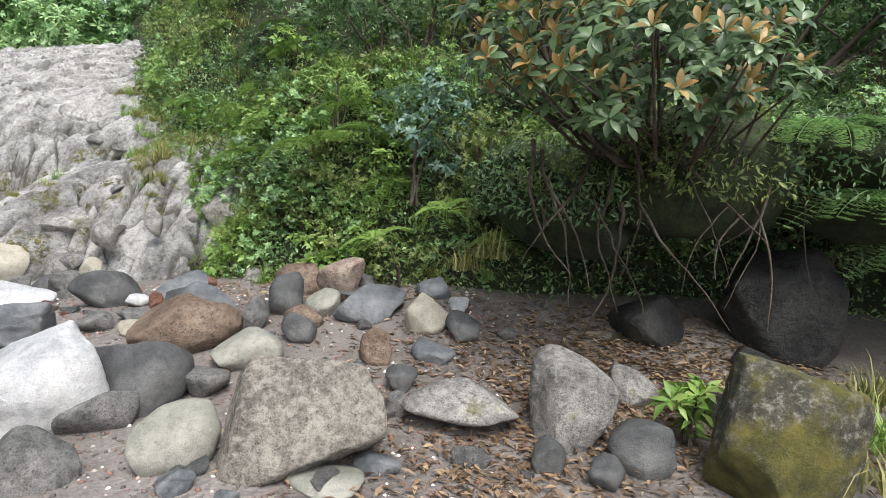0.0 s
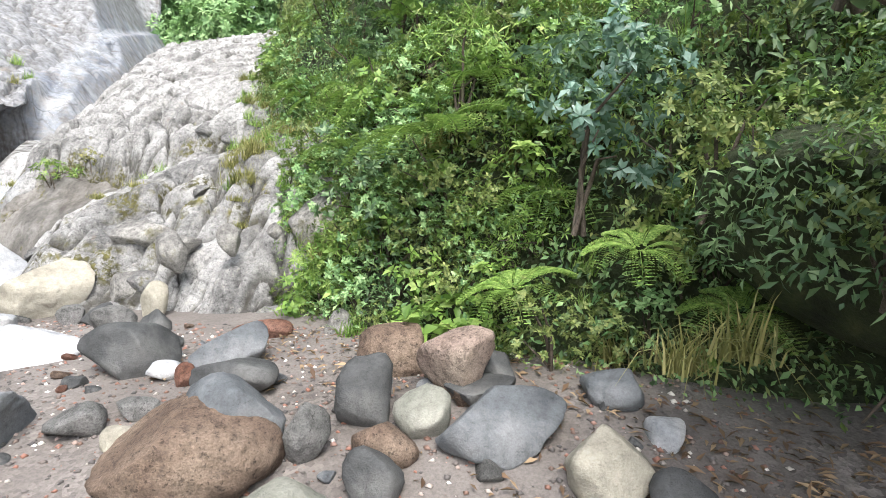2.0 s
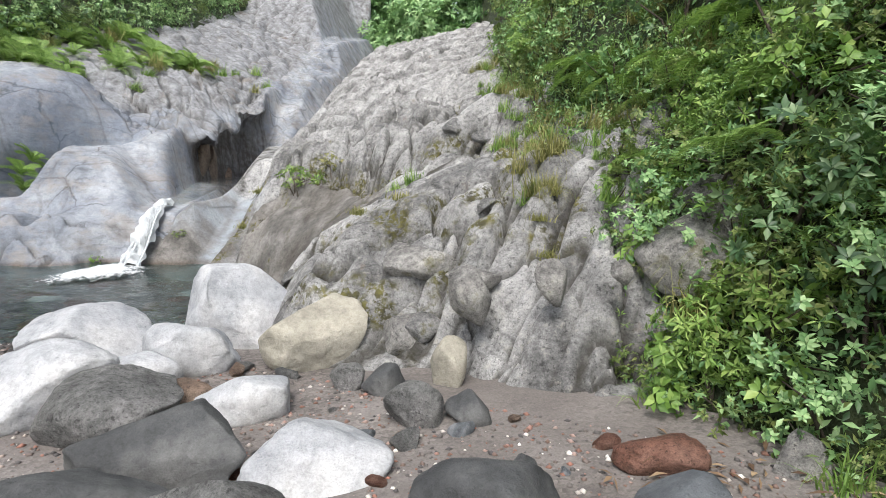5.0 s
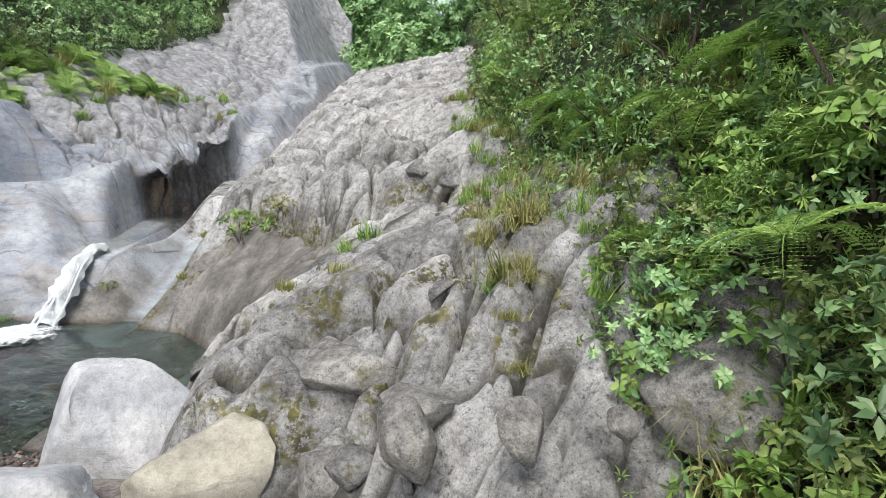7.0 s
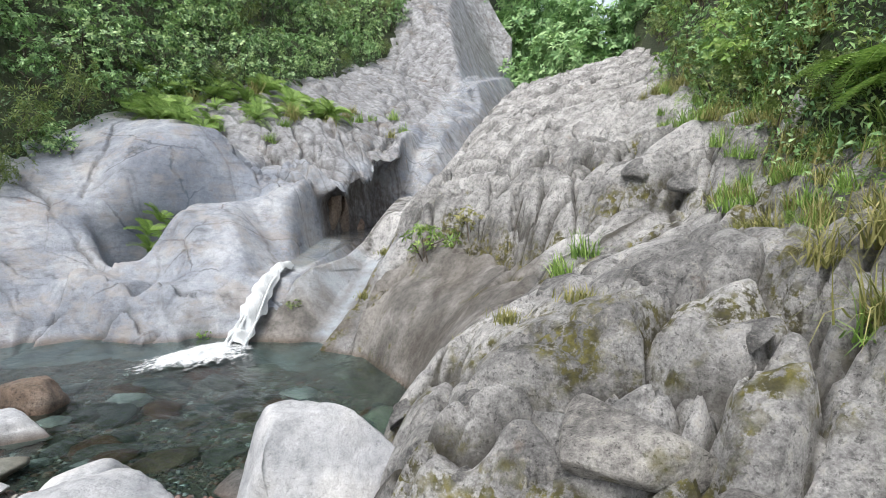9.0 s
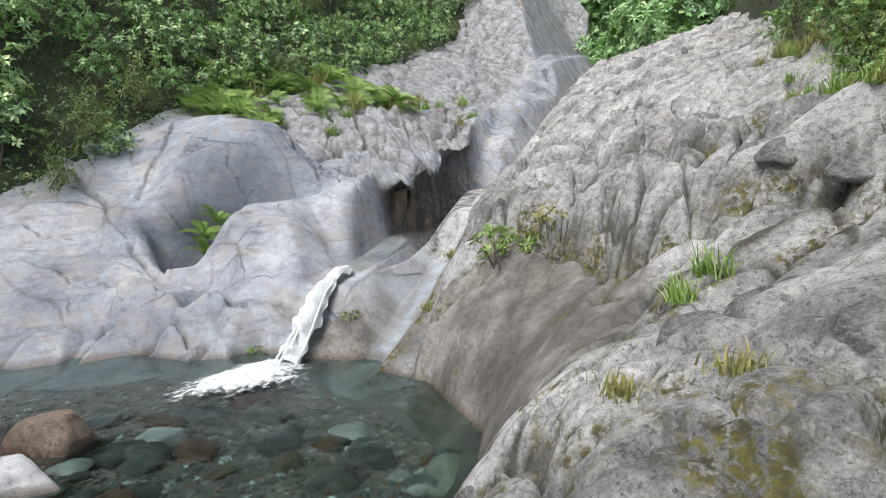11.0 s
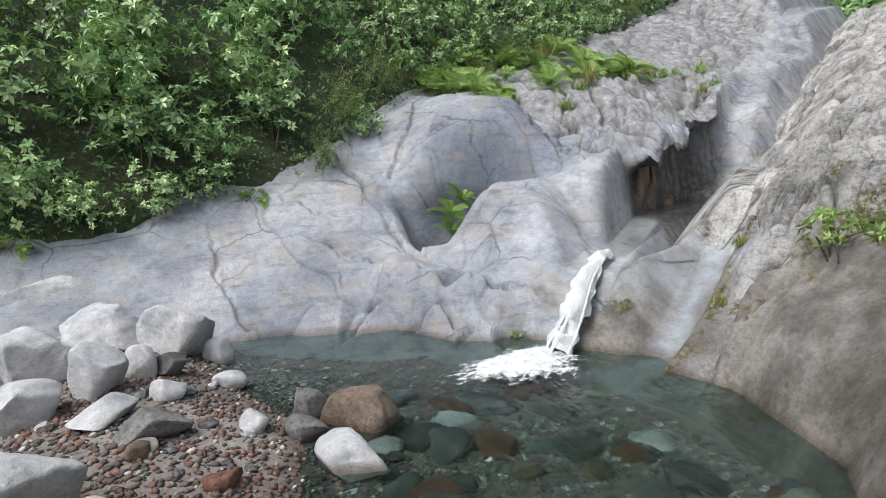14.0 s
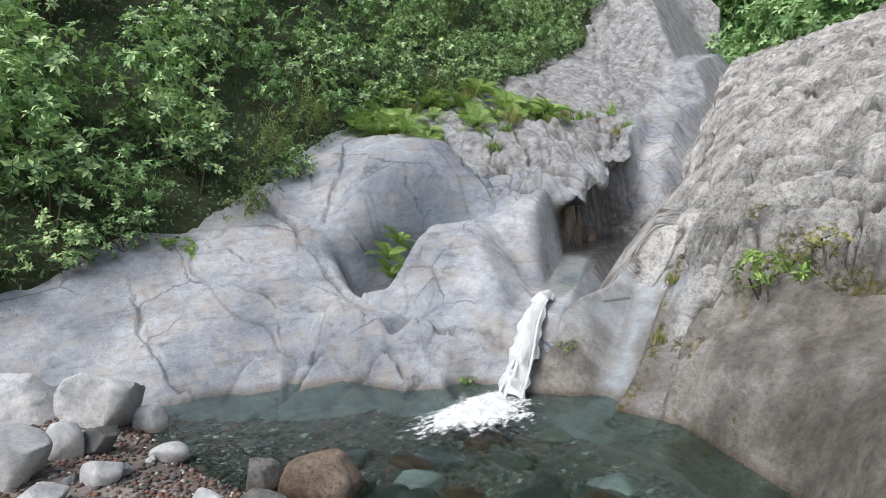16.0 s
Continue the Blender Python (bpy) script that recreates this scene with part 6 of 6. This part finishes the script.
# ---- small stones, gravel and fallen leaves ----
pebbles = {}
rng = np.random.default_rng(71)
for kind in ("grey", "dark", "blue", "brown", "white", "red", "pale"):
    ob = new("stone", stone_mesh("stone", 1.0, 0.8, 0.55, 500 + len(pebbles), 8, ROCK[kind], 3))
    pebbles[kind] = tagged(ob, "small " + {"grey": "grey", "dark": "dark grey", "blue": "blue-grey", "brown": "brown", "white": "pale", "red": "rusty red", "pale": "greenish"}[kind] + " stone among the boulders", "stone", "small stones")
first = set()
for i in range(345):
    if i < 175:
        x, y = -7 + 7.6 * rng.random(), 2.6 + 5.2 * rng.random()
        if x > -3.0 and y > 6.6:
            continue
    elif i < 285:
        x, y = rng.uniform(-17, -9.6), rng.uniform(3.2, 7.6)
    else:
        x, y = rng.uniform(-13.2, -8.8), rng.uniform(7.2, 10.6)
    z = one(ground_height, x, y)
    kind = rng.choice(list(pebbles), p=(0.24, 0.24, 0.16, 0.12, 0.12, 0.07, 0.05))
    s = rng.uniform(0.2, 0.7) if i >= 285 else rng.uniform(0.06, 0.2) if rng.random() < 0.8 else rng.uniform(0.2, 0.3)
    m = pose(x, y, z + 0.12 * s, rng.uniform(-15, 15), rng.uniform(-15, 15), rng.uniform(0, 360)) @ Matrix.Diagonal((s, s, s, 1))
    if kind in first:
        copy_thing(pebbles[kind], m).matrix_basis = m
    else:
        pebbles[kind].matrix_basis = m
        first.add(kind)


def gravel(name, label, count, spot, size, material, seed):
    rng = np.random.default_rng(seed)
    bv, bf = (np.array([(1, 0, 0), (-1, 0, 0), (0, 1, 0), (0, -1, 0), (0, 0, 1), (0, 0, -1)], float), np.array([(0, 2, 4), (2, 1, 4), (1, 3, 4), (3, 0, 4), (2, 0, 5), (1, 2, 5), (3, 1, 5), (0, 3, 5)]))
    xy = np.array([spot(rng) for _ in range(count)])
    z = ground_height(xy[:, 0], xy[:, 1])
    s = size * rng.uniform(0.4, 1.4, count) ** 1.5
    v = bv[None] * (s[:, None, None] * rng.uniform(0.6, 1.2, (count, 6, 1)) * np.array([1, 0.9, 0.6]))
    a = rng.uniform(0, 6.28, count)
    c, n = np.cos(a)[:, None], np.sin(a)[:, None]
    v = np.stack([v[..., 0] * c - v[..., 1] * n, v[..., 0] * n + v[..., 1] * c, v[..., 2]], -1) + np.stack([xy[:, 0], xy[:, 1], z + 0.1 * s], 1)[:, None]
    f = bf[None] + 6 * np.arange(count)[:, None, None]
    return tagged(new(name, mesh_of(name, v.reshape(-1, 3), f.reshape(-1, 3), material)), label, "gravel", kind="stuff")


def make_gravel(name, light):
    m, t, p = mat(name)
    g = t.nodes.new("ShaderNodeNewGeometry")
    hue = steps(t, g.outputs["Random Per Island"], [(0.0, (0.035, 0.033, 0.033)), (0.35, (0.085, 0.075, 0.07)), (0.6, (0.095, 0.06, 0.047)), (0.8, (0.16, 0.075, 0.055)), (0.93, (0.22, 0.20, 0.18)), (1.0, (0.45, 0.43, 0.40))])
    t.links.new(mix(t, 1.0, hue, gray(light), "MULTIPLY"), p.inputs["Base Color"])
    p.inputs["Roughness"].default_value = 0.8
    return m


GRAVEL, GREY_GRAVEL = make_gravel("dark_red_gravel", 1.0), make_gravel("grey_gravel", 1.9)
gravel("gravel", "mixed dark and reddish gravel on the pool's shore", 30000, lambda r: (r.uniform(-17, -8.0), r.uniform(2.5, 10.8)), 0.035, GRAVEL, 81)
gravel("gravel", "loose gravel between the boulders", 14000, lambda r: (r.uniform(-8.5, 0.6), 2.2 + 5.6 * r.random()), 0.018, GREY_GRAVEL, 82)


def litter(count, spot, seed):
    rng = np.random.default_rng(seed)
    xy = np.array([spot(rng) for _ in range(count)])
    place = np.stack([xy[:, 0], xy[:, 1], ground_height(xy[:, 0], xy[:, 1]) + 0.012 + 0.02 * rng.random(count)], 1)
    along = rng.normal(size=(count, 3)) * np.array([1, 1, 0.15])
    ob = new("leaf_litter", leaf_mesh("leaf_litter", place, along, np.tile((0, 0, 1.0), (count, 1)) + 0.3 * rng.normal(size=(count, 3)), rng.uniform(0.05, 0.14, count), rng.uniform(0.012, 0.035, count), DRY, 0.3, 0.05))
    return tagged(ob, "dry brown fallen leaves on dark sand", "leaf litter", kind="stuff")


litter(6000, lambda r: (r.normal(1.5, 1.0), r.normal(5.1, 0.6)), 91)
litter(900, lambda r: (r.normal(0.2, 0.5), r.normal(3.9, 0.5)), 92)
litter(500, lambda r: (r.uniform(-3.5, 0), r.uniform(6.2, 7.8)), 93)
